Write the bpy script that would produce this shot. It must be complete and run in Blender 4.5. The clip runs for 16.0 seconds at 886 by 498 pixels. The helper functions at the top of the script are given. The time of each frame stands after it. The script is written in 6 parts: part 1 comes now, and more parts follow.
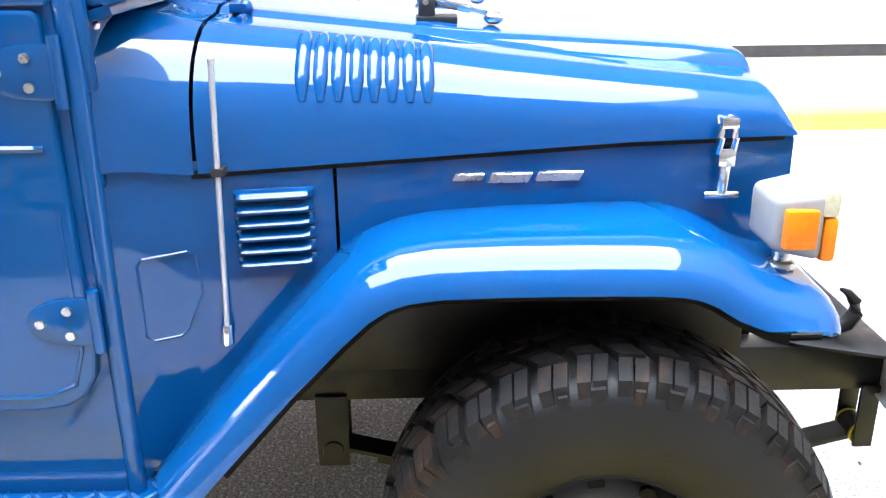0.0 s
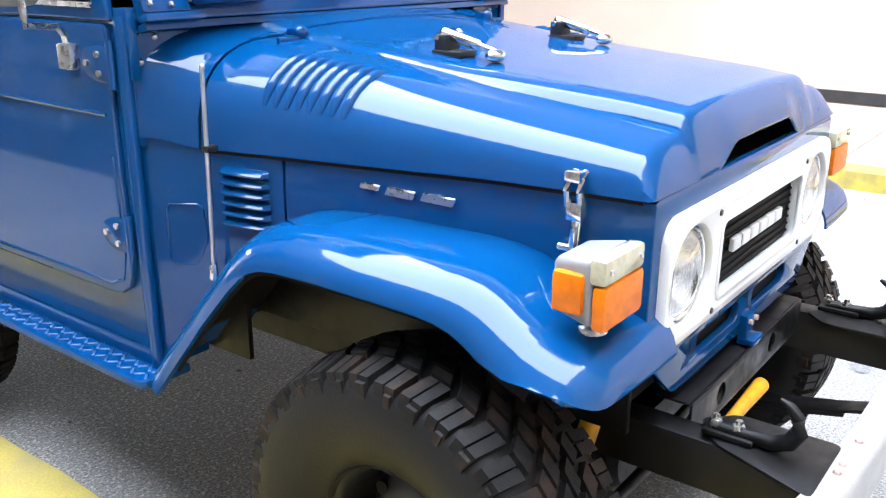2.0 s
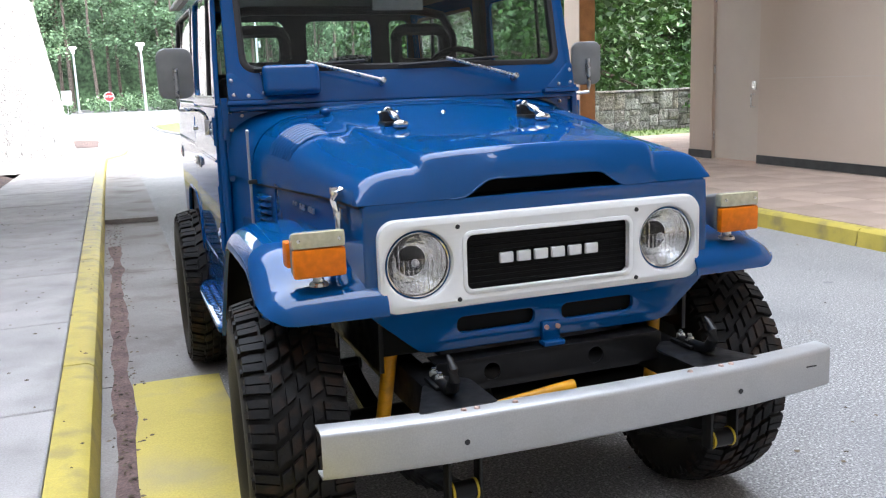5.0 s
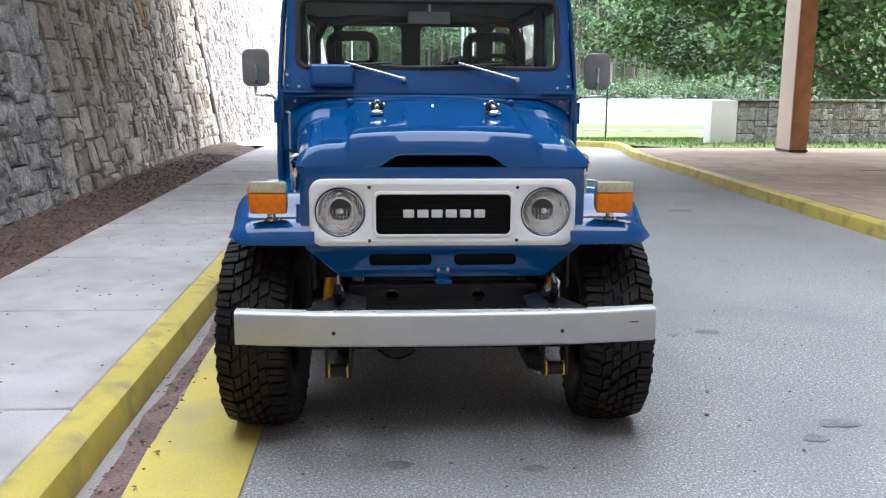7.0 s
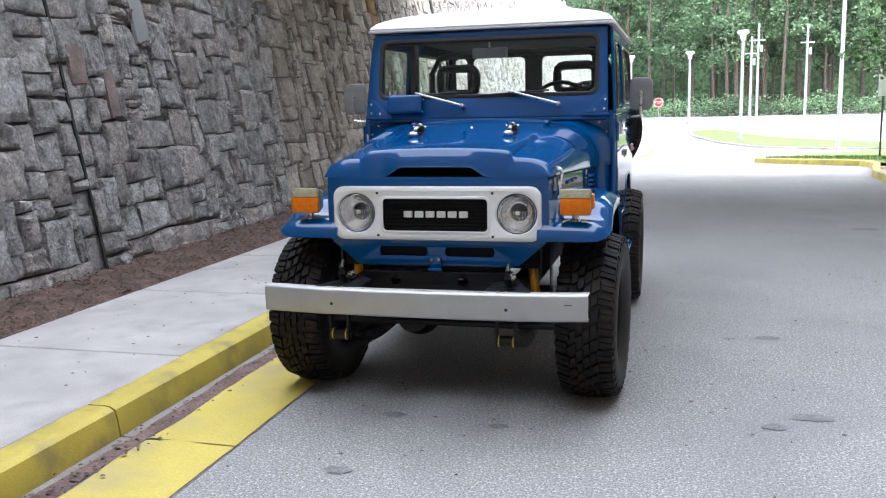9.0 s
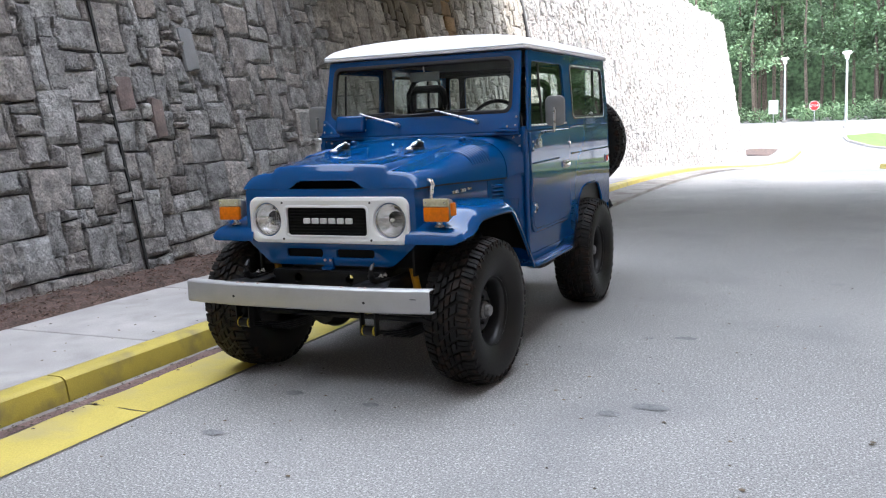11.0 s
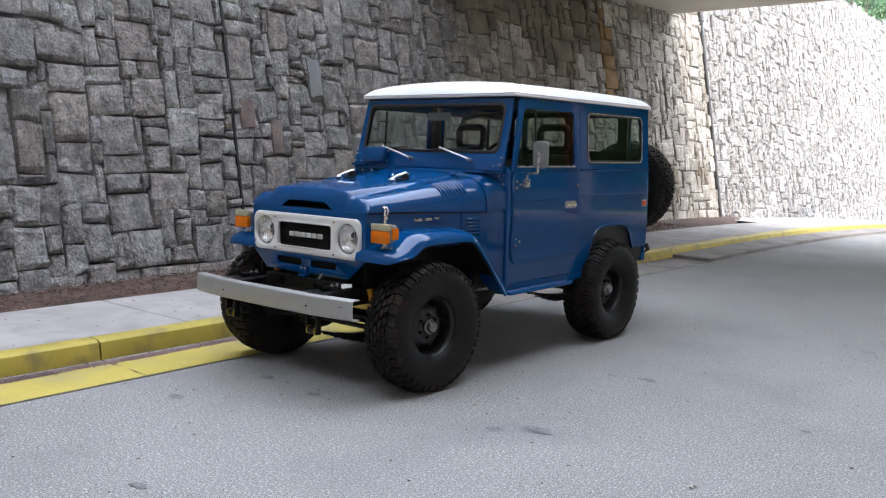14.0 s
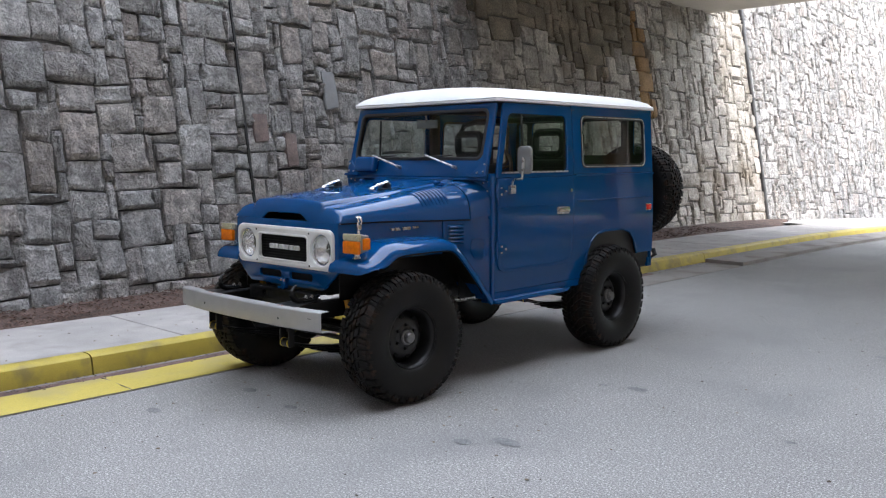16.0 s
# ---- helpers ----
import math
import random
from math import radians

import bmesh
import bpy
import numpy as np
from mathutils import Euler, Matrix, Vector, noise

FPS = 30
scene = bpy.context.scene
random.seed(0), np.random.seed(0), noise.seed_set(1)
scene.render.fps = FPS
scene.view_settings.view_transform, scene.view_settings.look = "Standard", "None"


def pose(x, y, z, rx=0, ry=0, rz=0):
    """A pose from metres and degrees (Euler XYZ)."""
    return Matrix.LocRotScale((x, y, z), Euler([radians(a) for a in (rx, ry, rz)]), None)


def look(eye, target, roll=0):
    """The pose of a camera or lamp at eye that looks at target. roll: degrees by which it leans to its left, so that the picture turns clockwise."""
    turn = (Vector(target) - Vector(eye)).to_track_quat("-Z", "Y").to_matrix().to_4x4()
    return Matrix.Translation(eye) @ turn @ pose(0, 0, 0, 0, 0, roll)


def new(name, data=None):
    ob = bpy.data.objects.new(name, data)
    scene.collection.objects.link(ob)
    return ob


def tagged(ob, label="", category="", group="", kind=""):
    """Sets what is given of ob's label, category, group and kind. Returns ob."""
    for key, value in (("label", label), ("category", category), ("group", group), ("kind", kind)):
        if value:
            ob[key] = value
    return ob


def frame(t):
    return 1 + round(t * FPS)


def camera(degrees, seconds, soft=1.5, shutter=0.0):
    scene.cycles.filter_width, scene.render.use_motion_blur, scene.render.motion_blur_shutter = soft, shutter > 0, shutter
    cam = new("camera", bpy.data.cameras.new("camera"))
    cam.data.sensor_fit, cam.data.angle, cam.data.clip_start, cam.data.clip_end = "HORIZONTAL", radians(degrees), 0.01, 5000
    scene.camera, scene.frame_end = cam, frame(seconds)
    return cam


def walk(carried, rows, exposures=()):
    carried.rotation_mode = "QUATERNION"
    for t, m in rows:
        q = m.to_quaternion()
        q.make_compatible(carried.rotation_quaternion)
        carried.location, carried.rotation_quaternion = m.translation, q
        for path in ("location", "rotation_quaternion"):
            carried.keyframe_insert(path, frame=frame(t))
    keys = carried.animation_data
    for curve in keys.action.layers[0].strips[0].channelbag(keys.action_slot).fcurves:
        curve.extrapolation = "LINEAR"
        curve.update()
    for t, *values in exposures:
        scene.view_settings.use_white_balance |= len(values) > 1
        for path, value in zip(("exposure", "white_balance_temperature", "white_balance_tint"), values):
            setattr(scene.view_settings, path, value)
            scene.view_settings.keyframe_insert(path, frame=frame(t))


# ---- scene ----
cam = camera(53.3, 16.0, soft=1.2)
EXPO = 2.35
PATH = [
    (0, (-2.137, 0.376, 1.514), (-0.259, 0.334, 0.829), -0.6),
    (0.5, (-2.103, 0.058, 1.52), (-0.247, 0.362, 0.841), 1.0),
    (1, (-1.985, -0.243, 1.569), (-0.224, 0.417, 0.886), -1.6),
    (1.5, (-1.993, -0.612, 1.558), (-0.347, 0.331, 0.925), 0.9),
    (2, (-1.947, -0.908, 1.553), (-0.436, 0.241, 0.921), 0.1),
    (2.5, (-1.839, -1.179, 1.557), (-0.48, 0.16, 0.956), 0.2),
    (3, (-1.768, -1.539, 1.549), (-0.533, -0.076, 0.97), 1.4),
    (3.2, (-1.772, -1.693, 1.564), (-0.555, -0.211, 0.996), 0.3),
    (5.5, (-0.938, -2.861, 1.457), (-0.431, -0.958, 1.109), -0.9),
    (6, (-0.734, -3.19, 1.486), (-0.35, -1.263, 1.111), -0.1),
    (6.3, (-0.573, -3.356, 1.467), (-0.265, -1.412, 1.11), -0.4),
    (6.5, (-0.466, -3.459, 1.484), (-0.245, -1.508, 1.101), 0.5),
    (7, (-0.221, -3.722, 1.48), (-0.094, -1.762, 1.105), 0.4),
    (7.5, (0.053, -3.991, 1.489), (-0.017, -2.027, 1.117), -0.9),
    (7.6, (0.116, -4.046, 1.492), (-0.001, -2.084, 1.122), -1.1),
    (8, (0.387, -4.106, 1.504), (0.112, -2.155, 1.16), 0.9),
    (8.2, (0.506, -4.172, 1.517), (0.16, -2.231, 1.181), -1.0),
    (8.5, (0.763, -4.285, 1.489), (0.299, -2.37, 1.146), -1.7),
    (9, (1.128, -4.416, 1.492), (0.62, -2.508, 1.17), -1.3),
    (9.5, (1.483, -4.411, 1.525), (0.919, -2.522, 1.183), -1.2),
    (9.7, (1.621, -4.428, 1.526), (1.006, -2.552, 1.205), -2.0),
    (11.8, (3.209, -4.542, 1.464), (2.259, -2.805, 1.183), -0.7),
    (12, (3.307, -4.513, 1.453), (2.314, -2.796, 1.192), -0.5),
    (12.5, (3.601, -4.411, 1.478), (2.483, -2.769, 1.248), -1.6),
    (13, (3.959, -4.404, 1.494), (2.796, -2.797, 1.244), 0.8),
    (13.5, (4.236, -4.357, 1.579), (2.978, -2.82, 1.35), -0.4),
    (14, (4.415, -4.207, 1.565), (3.146, -2.678, 1.337), 1.4),
    (14.5, (4.575, -4.052, 1.57), (3.254, -2.57, 1.333), -0.1),
    (15, (4.77, -3.932, 1.567), (3.412, -2.482, 1.331), 2.1),
    (15.5, (4.831, -3.87, 1.566), (3.47, -2.419, 1.363), 0.2),
    (16, (4.769, -3.772, 1.557), (3.392, -2.337, 1.349), -0.2),
]
walk(cam, [(t, look(eye, target, roll)) for t, eye, target, roll in PATH],
     exposures=[(0, EXPO + 2.15), (1.2, EXPO + 1.9), (2.5, EXPO + 1.33), (3.2, EXPO + 1.05), (5.5, EXPO + 0.42), (9.0, EXPO + 0.25), (12.0, EXPO + 0.05), (16.0, EXPO - 0.08)])

# ---- world and sun ----
world = bpy.data.worlds.new("sky")
scene.world = world
world.use_nodes = True
wn = world.node_tree
wn.nodes.clear()
sky = wn.nodes.new("ShaderNodeTexSky")
sky.sky_type, sky.sun_disc = "NISHITA", False
SUN_EL, SUN_AZ = radians(38), radians(92)      # azimuth from +Y towards +X
sky.sun_elevation, sky.sun_rotation = SUN_EL, SUN_AZ
sky.air_density, sky.dust_density, sky.ozone_density = 1.0, 5.0, 1.0
bg = wn.nodes.new("ShaderNodeBackground")
bg.inputs["Strength"].default_value = 0.15
wo = wn.nodes.new("ShaderNodeOutputWorld")
hs = wn.nodes.new("ShaderNodeHueSaturation")     # thin white cloud takes most of the blue out
hs.inputs["Saturation"].default_value = 0.8
wn.links.new(sky.outputs[0], hs.inputs["Color"])
haze = wn.nodes.new("ShaderNodeMix")             # even white cloud over the whole sky
haze.data_type, haze.blend_type, haze.clamp_result = "RGBA", "MIX", False
haze.inputs["Factor"].default_value = 0.6
haze.inputs["B"].default_value = (8.3, 9.1, 10.6, 1)
wn.links.new(hs.outputs[0], haze.inputs["A"])
wn.links.new(haze.outputs["Result"], bg.inputs["Color"])
wn.links.new(bg.outputs[0], wo.inputs["Surface"])
sun_data = bpy.data.lights.new("sun", "SUN")
sun_data.energy, sun_data.angle, sun_data.color = 0.5, radians(6), (1.0, 0.99, 0.975)
sun = new("sun", sun_data)
sd = Vector((math.sin(SUN_AZ) * math.cos(SUN_EL), math.cos(SUN_AZ) * math.cos(SUN_EL), math.sin(SUN_EL)))
sun.matrix_world = look(sd * 80, (0, 0, 0))


# ---- materials ----
def mat(name, color, rough=0.5, metal=0.0, var=0.0, scale=8.0, fine=0.0, fine_scale=90.0, bump=0.0, bump_scale=60.0,
        coat=0.0, dirt=None, dirt_amount=0.0, dirt_scale=1.5, random_tone=0.0, island_tone=0.0, rough_var=0.0, world_space=False, spec=0.5, craggy=0.0, speck=0.0, warm=None):
    """Principled material: broad and fine variation of tone, stains, grain bump."""
    m = bpy.data.materials.new(name)
    m.use_nodes = True
    nt = m.node_tree
    b = nt.nodes["Principled BSDF"]
    b.inputs["Roughness"].default_value, b.inputs["Metallic"].default_value = rough, metal
    b.inputs["Specular IOR Level"].default_value = spec
    b.inputs["Coat Weight"].default_value = coat
    b.inputs["Coat Roughness"].default_value = 0.04
    tc = nt.nodes.new("ShaderNodeTexCoord")
    if world_space:
        src = nt.nodes.new("ShaderNodeNewGeometry").outputs["Position"]
    else:
        src = tc.outputs["Object"]

    def tex(s, detail=4.0):
        n = nt.nodes.new("ShaderNodeTexNoise")
        n.inputs["Scale"].default_value, n.inputs["Detail"].default_value = s, detail
        nt.links.new(src, n.inputs["Vector"])
        return n.outputs["Fac"]

    def mixed(fac, a, c, kind="MIX"):
        n = nt.nodes.new("ShaderNodeMix")
        n.data_type, n.blend_type = "RGBA", kind
        for sock, v in ((n.inputs["Factor"], fac), (n.inputs["A"], a), (n.inputs["B"], c)):
            if isinstance(v, (int, float)):
                sock.default_value = v
            elif isinstance(v, tuple):
                sock.default_value = (*v, 1) if len(v) == 3 else v
            else:
                nt.links.new(v, sock)
        return n.outputs["Result"]

    def ramp(fac, lo, hi, a=0.35, c=0.65):
        n = nt.nodes.new("ShaderNodeMapRange")
        n.inputs["From Min"].default_value, n.inputs["From Max"].default_value = a, c
        n.inputs["To Min"].default_value, n.inputs["To Max"].default_value = lo, hi
        nt.links.new(fac, n.inputs["Value"])
        return n.outputs["Result"]

    def grey(value):
        n = nt.nodes.new("ShaderNodeCombineColor")
        for k in range(3):
            nt.links.new(value, n.inputs[k])
        return n.outputs[0]

    out = None
    col = tuple(color)
    if var:
        out = mixed(1.0, col, grey(ramp(tex(scale), 1 - var, 1 + var)), "MULTIPLY")
    if fine:
        out = mixed(1.0, out if out is not None else col, grey(ramp(tex(fine_scale, 2.0), 1 - fine, 1 + fine, 0.3, 0.7)), "MULTIPLY")
    if speck:                          # pale grit showing in the surface
        out = mixed(ramp(tex(74.0, 2.0), 0, speck, 0.56, 0.66), out if out is not None else col, (0.63, 0.61, 0.59))
        out = mixed(ramp(tex(84.0, 2.0), 0.65, 0, 0.32, 0.43), out, (0.10, 0.10, 0.105))
    if random_tone:
        oi = nt.nodes.new("ShaderNodeObjectInfo")
        out = mixed(1.0, out if out is not None else col, grey(ramp(oi.outputs["Random"], 1 - random_tone, 1 + random_tone, 0, 1)), "MULTIPLY")
    if island_tone:
        gi = nt.nodes.new("ShaderNodeNewGeometry")
        out = mixed(1.0, out if out is not None else col, grey(ramp(gi.outputs["Random Per Island"], 1 - island_tone, 1 + island_tone, 0, 1)), "MULTIPLY")
    if warm:                           # some pieces are of a warmer stone
        if random_tone:
            pick = nt.nodes.new("ShaderNodeObjectInfo").outputs["Random"]
        else:
            pick = nt.nodes.new("ShaderNodeNewGeometry").outputs["Random Per Island"]
        mul = nt.nodes.new("ShaderNodeMath")
        mul.operation = "MULTIPLY"
        mul.inputs[1].default_value = 7.31
        fr = nt.nodes.new("ShaderNodeMath")
        fr.operation = "FRACT"
        nt.links.new(pick, mul.inputs[0])
        nt.links.new(mul.outputs[0], fr.inputs[0])
        out = mixed(1.0, out, mixed(ramp(fr.outputs[0], 0, 1, 0.45, 1.0), (1, 1, 1), tuple(warm)), "MULTIPLY")
    if dirt:
        out = mixed(ramp(tex(dirt_scale, 6.0), 0, dirt_amount, 0.5, 0.7), out if out is not None else col, tuple(dirt))
    if out is None:
        b.inputs["Base Color"].default_value = (*col, 1)
    else:
        nt.links.new(out, b.inputs["Base Color"])
    if rough_var:
        nt.links.new(ramp(tex(scale * 2.3), max(0, rough - rough_var), min(1, rough + rough_var)), b.inputs["Roughness"])
    if bump and craggy:                # split rock: broad facets with fine grain over them
        rock = nt.nodes.new("ShaderNodeTexNoise")
        rock.inputs["Scale"].default_value, rock.inputs["Detail"].default_value, rock.inputs["Roughness"].default_value = bump_scale, 9.0, 0.68
        rock.inputs["Distortion"].default_value = 0.6
        nt.links.new(src, rock.inputs["Vector"])
        bn = nt.nodes.new("ShaderNodeBump")
        bn.inputs["Strength"].default_value, bn.inputs["Distance"].default_value = bump, craggy
        nt.links.new(rock.outputs["Fac"], bn.inputs["Height"])
        nt.links.new(bn.outputs[0], b.inputs["Normal"])
    elif bump:
        bn = nt.nodes.new("ShaderNodeBump")
        bn.inputs["Strength"].default_value, bn.inputs["Distance"].default_value = bump, 0.01
        nt.links.new(tex(bump_scale, 5.0), bn.inputs["Height"])
        nt.links.new(bn.outputs[0], b.inputs["Normal"])
    return m


PAINT = mat("blue_paint", (0.0009, 0.056, 0.19), 0.4, 0.0, var=0.04, scale=2.0, coat=0.8, spec=0.0)
PAINT.node_tree.nodes["Principled BSDF"].inputs["Coat IOR"].default_value = 1.58
# near black: brown dirt, plus the shade under the arches put into the colour
ARCH_DIRT_SHADE = mat("arch_dirt_and_shade", (0.006, 0.0052, 0.0045), 0.85, 0.0, var=0.4, scale=9, spec=0.15, dirt=(0.014, 0.0095, 0.006), dirt_amount=0.7, dirt_scale=5)
WHITE = mat("white_paint", (0.80, 0.80, 0.79), 0.35, var=0.03, scale=3, coat=0.5)
ROOF = mat("white_roof_paint", (0.80, 0.80, 0.79), 0.55, var=0.04, scale=4, fine=0.04, fine_scale=200, bump=0.1, bump_scale=300)
CHROME = mat("chrome", (0.78, 0.78, 0.76), 0.12, 1.0, var=0.08, scale=30, rough_var=0.06)
DULL_CHROME = mat("dull_chrome", (0.58, 0.58, 0.57), 0.3, 1.0, var=0.12, scale=25, rough_var=0.1)
SILVER = mat("silver_paint", (0.43, 0.43, 0.425), 0.42, 0.55, var=0.06, scale=6, fine=0.06, fine_scale=260, rough_var=0.08, dirt=(0.3, 0.28, 0.25), dirt_amount=0.25, dirt_scale=6)
RUBBER = mat("tyre_rubber", (0.0085, 0.008, 0.0078), 0.62, var=0.35, scale=6, fine=0.25, fine_scale=80, spec=0.22, dirt=(0.040, 0.022, 0.013), dirt_amount=0.8, dirt_scale=15, bump=0.15, bump_scale=120)
SIDEWALL = mat("tyre_sidewall", (0.007, 0.0068, 0.0066), 0.5, var=0.3, scale=5, spec=0.25, dirt=(0.014, 0.011, 0.008), dirt_amount=0.35, dirt_scale=4, bump=0.1, bump_scale=150)
BLACK = mat("black_paint", (0.012, 0.012, 0.013), 0.38, var=0.3, scale=9, rough_var=0.1)
CHASSIS = mat("black_chassis_paint", (0.005, 0.005, 0.0056), 0.42, var=0.4, scale=8, spec=0.3, dirt=(0.012, 0.010, 0.008), dirt_amount=0.3, dirt_scale=6, rough_var=0.12)
PLASTIC = mat("black_plastic", (0.012, 0.012, 0.012), 0.55, var=0.2, scale=12)
VINYL = mat("black_vinyl", (0.016, 0.016, 0.017), 0.5, var=0.25, scale=10, bump=0.25, bump_scale=160)
GREYPLAS = mat("grey_plastic", (0.21, 0.21, 0.205), 0.5, var=0.08, scale=15)
AMBER = mat("amber_lens", (0.72, 0.17, 0.0), 0.42, coat=0.15, spec=0.25, var=0.12, scale=40)
CLEARLENS = mat("clear_ribbed_lens", (0.46, 0.43, 0.29), 0.22, coat=0.8, var=0.12, scale=60)
REDLENS = mat("red_lens", (0.55, 0.015, 0.012), 0.2, coat=0.8, var=0.1, scale=40)
YELLOWSHOCK = mat("yellow_damper_paint", (0.72, 0.33, 0.01), 0.4, var=0.15, scale=20, dirt=(0.12, 0.08, 0.04), dirt_amount=0.5, dirt_scale=12)
BUSHING = mat("yellow_bushing", (0.5, 0.36, 0.02), 0.5, var=0.1, scale=30)
COPPER = mat("rusty_bolt", (0.46, 0.33, 0.28), 0.55, 0.5, var=0.3, scale=60)
GRILLE = mat("black_grille_mesh", (0.004, 0.004, 0.004), 0.6, spec=0.15)
ASPHALT = mat("asphalt", (0.258, 0.249, 0.241), 0.88, var=0.10, scale=0.35, fine=0.5, fine_scale=120, bump=0.45, bump_scale=120, speck=0.64,
              dirt=(0.19, 0.188, 0.188), dirt_amount=0.5, dirt_scale=0.9, world_space=True, spec=0.3)
CONCRETE = mat("pavement_concrete", (0.375, 0.352, 0.334), 0.85, var=0.16, scale=1.3, fine=0.12, fine_scale=120, bump=0.35, bump_scale=160,
               dirt=(0.21, 0.195, 0.18), dirt_amount=0.6, dirt_scale=2.0, random_tone=0.05)
GUTTER = mat("gutter_concrete", (0.24, 0.22, 0.205), 0.88, var=0.12, scale=1.6, fine=0.15, fine_scale=110, bump=0.35, bump_scale=140,
             dirt=(0.14, 0.105, 0.09), dirt_amount=0.75, dirt_scale=2.2)
YELLOW = mat("yellow_kerb_paint", (0.45, 0.355, 0.06), 0.62, var=0.10, scale=2.2, fine=0.08, fine_scale=140, bump=0.2, bump_scale=120,
             dirt=(0.20, 0.165, 0.08), dirt_amount=0.7, dirt_scale=5.5)
YELLOWFLAT = mat("yellow_gutter_paint", (0.51, 0.405, 0.085), 0.7, var=0.10, scale=1.5, fine=0.1, fine_scale=130, bump=0.2, bump_scale=120,
                 dirt=(0.36, 0.30, 0.15), dirt_amount=0.75, dirt_scale=2.2)
MULCH = mat("bark_mulch", (0.088, 0.055, 0.044), 0.95, var=0.4, scale=5, fine=0.6, fine_scale=55, bump=1.0, bump_scale=45)
SILT = mat("red_silt", (0.15, 0.095, 0.085), 0.95, var=0.25, scale=6, fine=0.3, fine_scale=80, bump=0.5, bump_scale=70)
STONE = mat("granite_stone", (0.455, 0.446, 0.437), 0.88, var=0.24, scale=9, fine=0.26, fine_scale=42, bump=1.0, bump_scale=12, craggy=0.15,
            random_tone=0.27, dirt=(0.13, 0.122, 0.115), dirt_amount=0.62, dirt_scale=7, warm=(0.95, 0.87, 0.82))
STONE_FAR = mat("granite_stone_rest", (0.455, 0.446, 0.437), 0.88, var=0.24, scale=9, fine=0.26, fine_scale=42, bump=1.0, bump_scale=12, craggy=0.15,
                island_tone=0.27, dirt=(0.13, 0.122, 0.115), dirt_amount=0.62, dirt_scale=7, warm=(0.95, 0.87, 0.82))
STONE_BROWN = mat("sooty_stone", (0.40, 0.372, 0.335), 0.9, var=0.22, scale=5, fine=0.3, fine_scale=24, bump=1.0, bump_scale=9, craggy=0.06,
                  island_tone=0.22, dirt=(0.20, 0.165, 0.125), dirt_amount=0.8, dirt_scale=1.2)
STONE_SMOOTH = mat("smooth_slate_stone", (0.24, 0.245, 0.255), 0.7, var=0.08, scale=4, fine=0.06, fine_scale=60)
STONE_RED = mat("reddish_slab_stone", (0.20, 0.155, 0.145), 0.8, var=0.25, scale=6, fine=0.2, fine_scale=50, bump=0.5, bump_scale=30)
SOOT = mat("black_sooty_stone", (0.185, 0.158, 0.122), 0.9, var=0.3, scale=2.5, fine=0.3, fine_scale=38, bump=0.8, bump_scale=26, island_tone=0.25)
RUST = mat("rust_streaked_stone", (0.26, 0.16, 0.075), 0.9, var=0.25, scale=2.5, fine=0.3, fine_scale=38, bump=0.8, bump_scale=26, island_tone=0.2)
TAR = mat("tar_stain", (0.165, 0.164, 0.166), 0.8, var=0.2, scale=9, fine=0.3, fine_scale=90, bump=0.4, bump_scale=110)
MORTAR = mat("mortar", (0.115, 0.11, 0.105), 0.95, var=0.25, scale=6, fine=0.25, fine_scale=60, bump=0.5, bump_scale=60)
STUCCO = mat("cream_stucco", (0.50, 0.41, 0.33), 0.85, var=0.04, scale=0.8, fine=0.05, fine_scale=160, bump=0.2, bump_scale=180)
# plain colours of the two unseen blocks that shut out sky light
BLOCK_EAST = mat("dark_sky_block", (0.065, 0.052, 0.044), 0.9, var=0.15, scale=1.2, fine=0.2, fine_scale=40, bump=0.3, bump_scale=60)
BLOCK_SOUTH = mat("brown_sky_block", (0.21, 0.19, 0.17), 0.9, var=0.2, scale=0.8, fine=0.25, fine_scale=30, bump=0.3, bump_scale=50)
STUCCO_DOOR = mat("cream_door_paint", (0.50, 0.43, 0.36), 0.6, var=0.04, scale=1.5)
SKIRT = mat("black_skirting", (0.02, 0.02, 0.02), 0.6, var=0.3, scale=8)
SOFFIT = mat("soffit_concrete", (0.50, 0.46, 0.40), 0.85, var=0.08, scale=0.6, fine=0.06, fine_scale=60, dirt=(0.34, 0.30, 0.25), dirt_amount=0.5, dirt_scale=0.8)
WOODCOL = mat("column_wood", (0.46, 0.23, 0.10), 0.6, var=0.18, scale=4, fine=0.15, fine_scale=60)
BRICKPAVE = mat("paving_brick", (0.36, 0.27, 0.215), 0.85, var=0.12, scale=2.0, fine=0.15, fine_scale=90, bump=0.3, bump_scale=120, random_tone=0.12)
GRASS = mat("grass_soil", (0.10, 0.15, 0.035), 0.95, var=0.3, scale=2.0, fine=0.4, fine_scale=40, bump=0.8, bump_scale=40)
BANK = mat("shaded_bank_soil", (0.05, 0.062, 0.03), 0.95, var=0.35, scale=1.5, fine=0.4, fine_scale=30, bump=0.8, bump_scale=30)
BLADE = mat("grass_blade", (0.12, 0.21, 0.035), 0.7, island_tone=0.35)
LEAF = mat("leaf", (0.06, 0.135, 0.032), 0.55, island_tone=0.5, var=0.25, scale=0.5)
# paler than the near leaf: distance haze is put into the colour
LEAF_HAZED = mat("hazed_far_leaf", (0.125, 0.20, 0.10), 0.7, island_tone=0.5, var=0.35, scale=0.12)
BARK = mat("bark", (0.13, 0.10, 0.08), 0.95, var=0.35, scale=6, fine=0.3, fine_scale=40, bump=0.8, bump_scale=30)
POLE = mat("grey_pole_metal", (0.42, 0.43, 0.44), 0.45, 0.4, var=0.1, scale=5)
SIGNRED = mat("red_sign_sheet", (0.62, 0.03, 0.03), 0.45, var=0.06, scale=8)
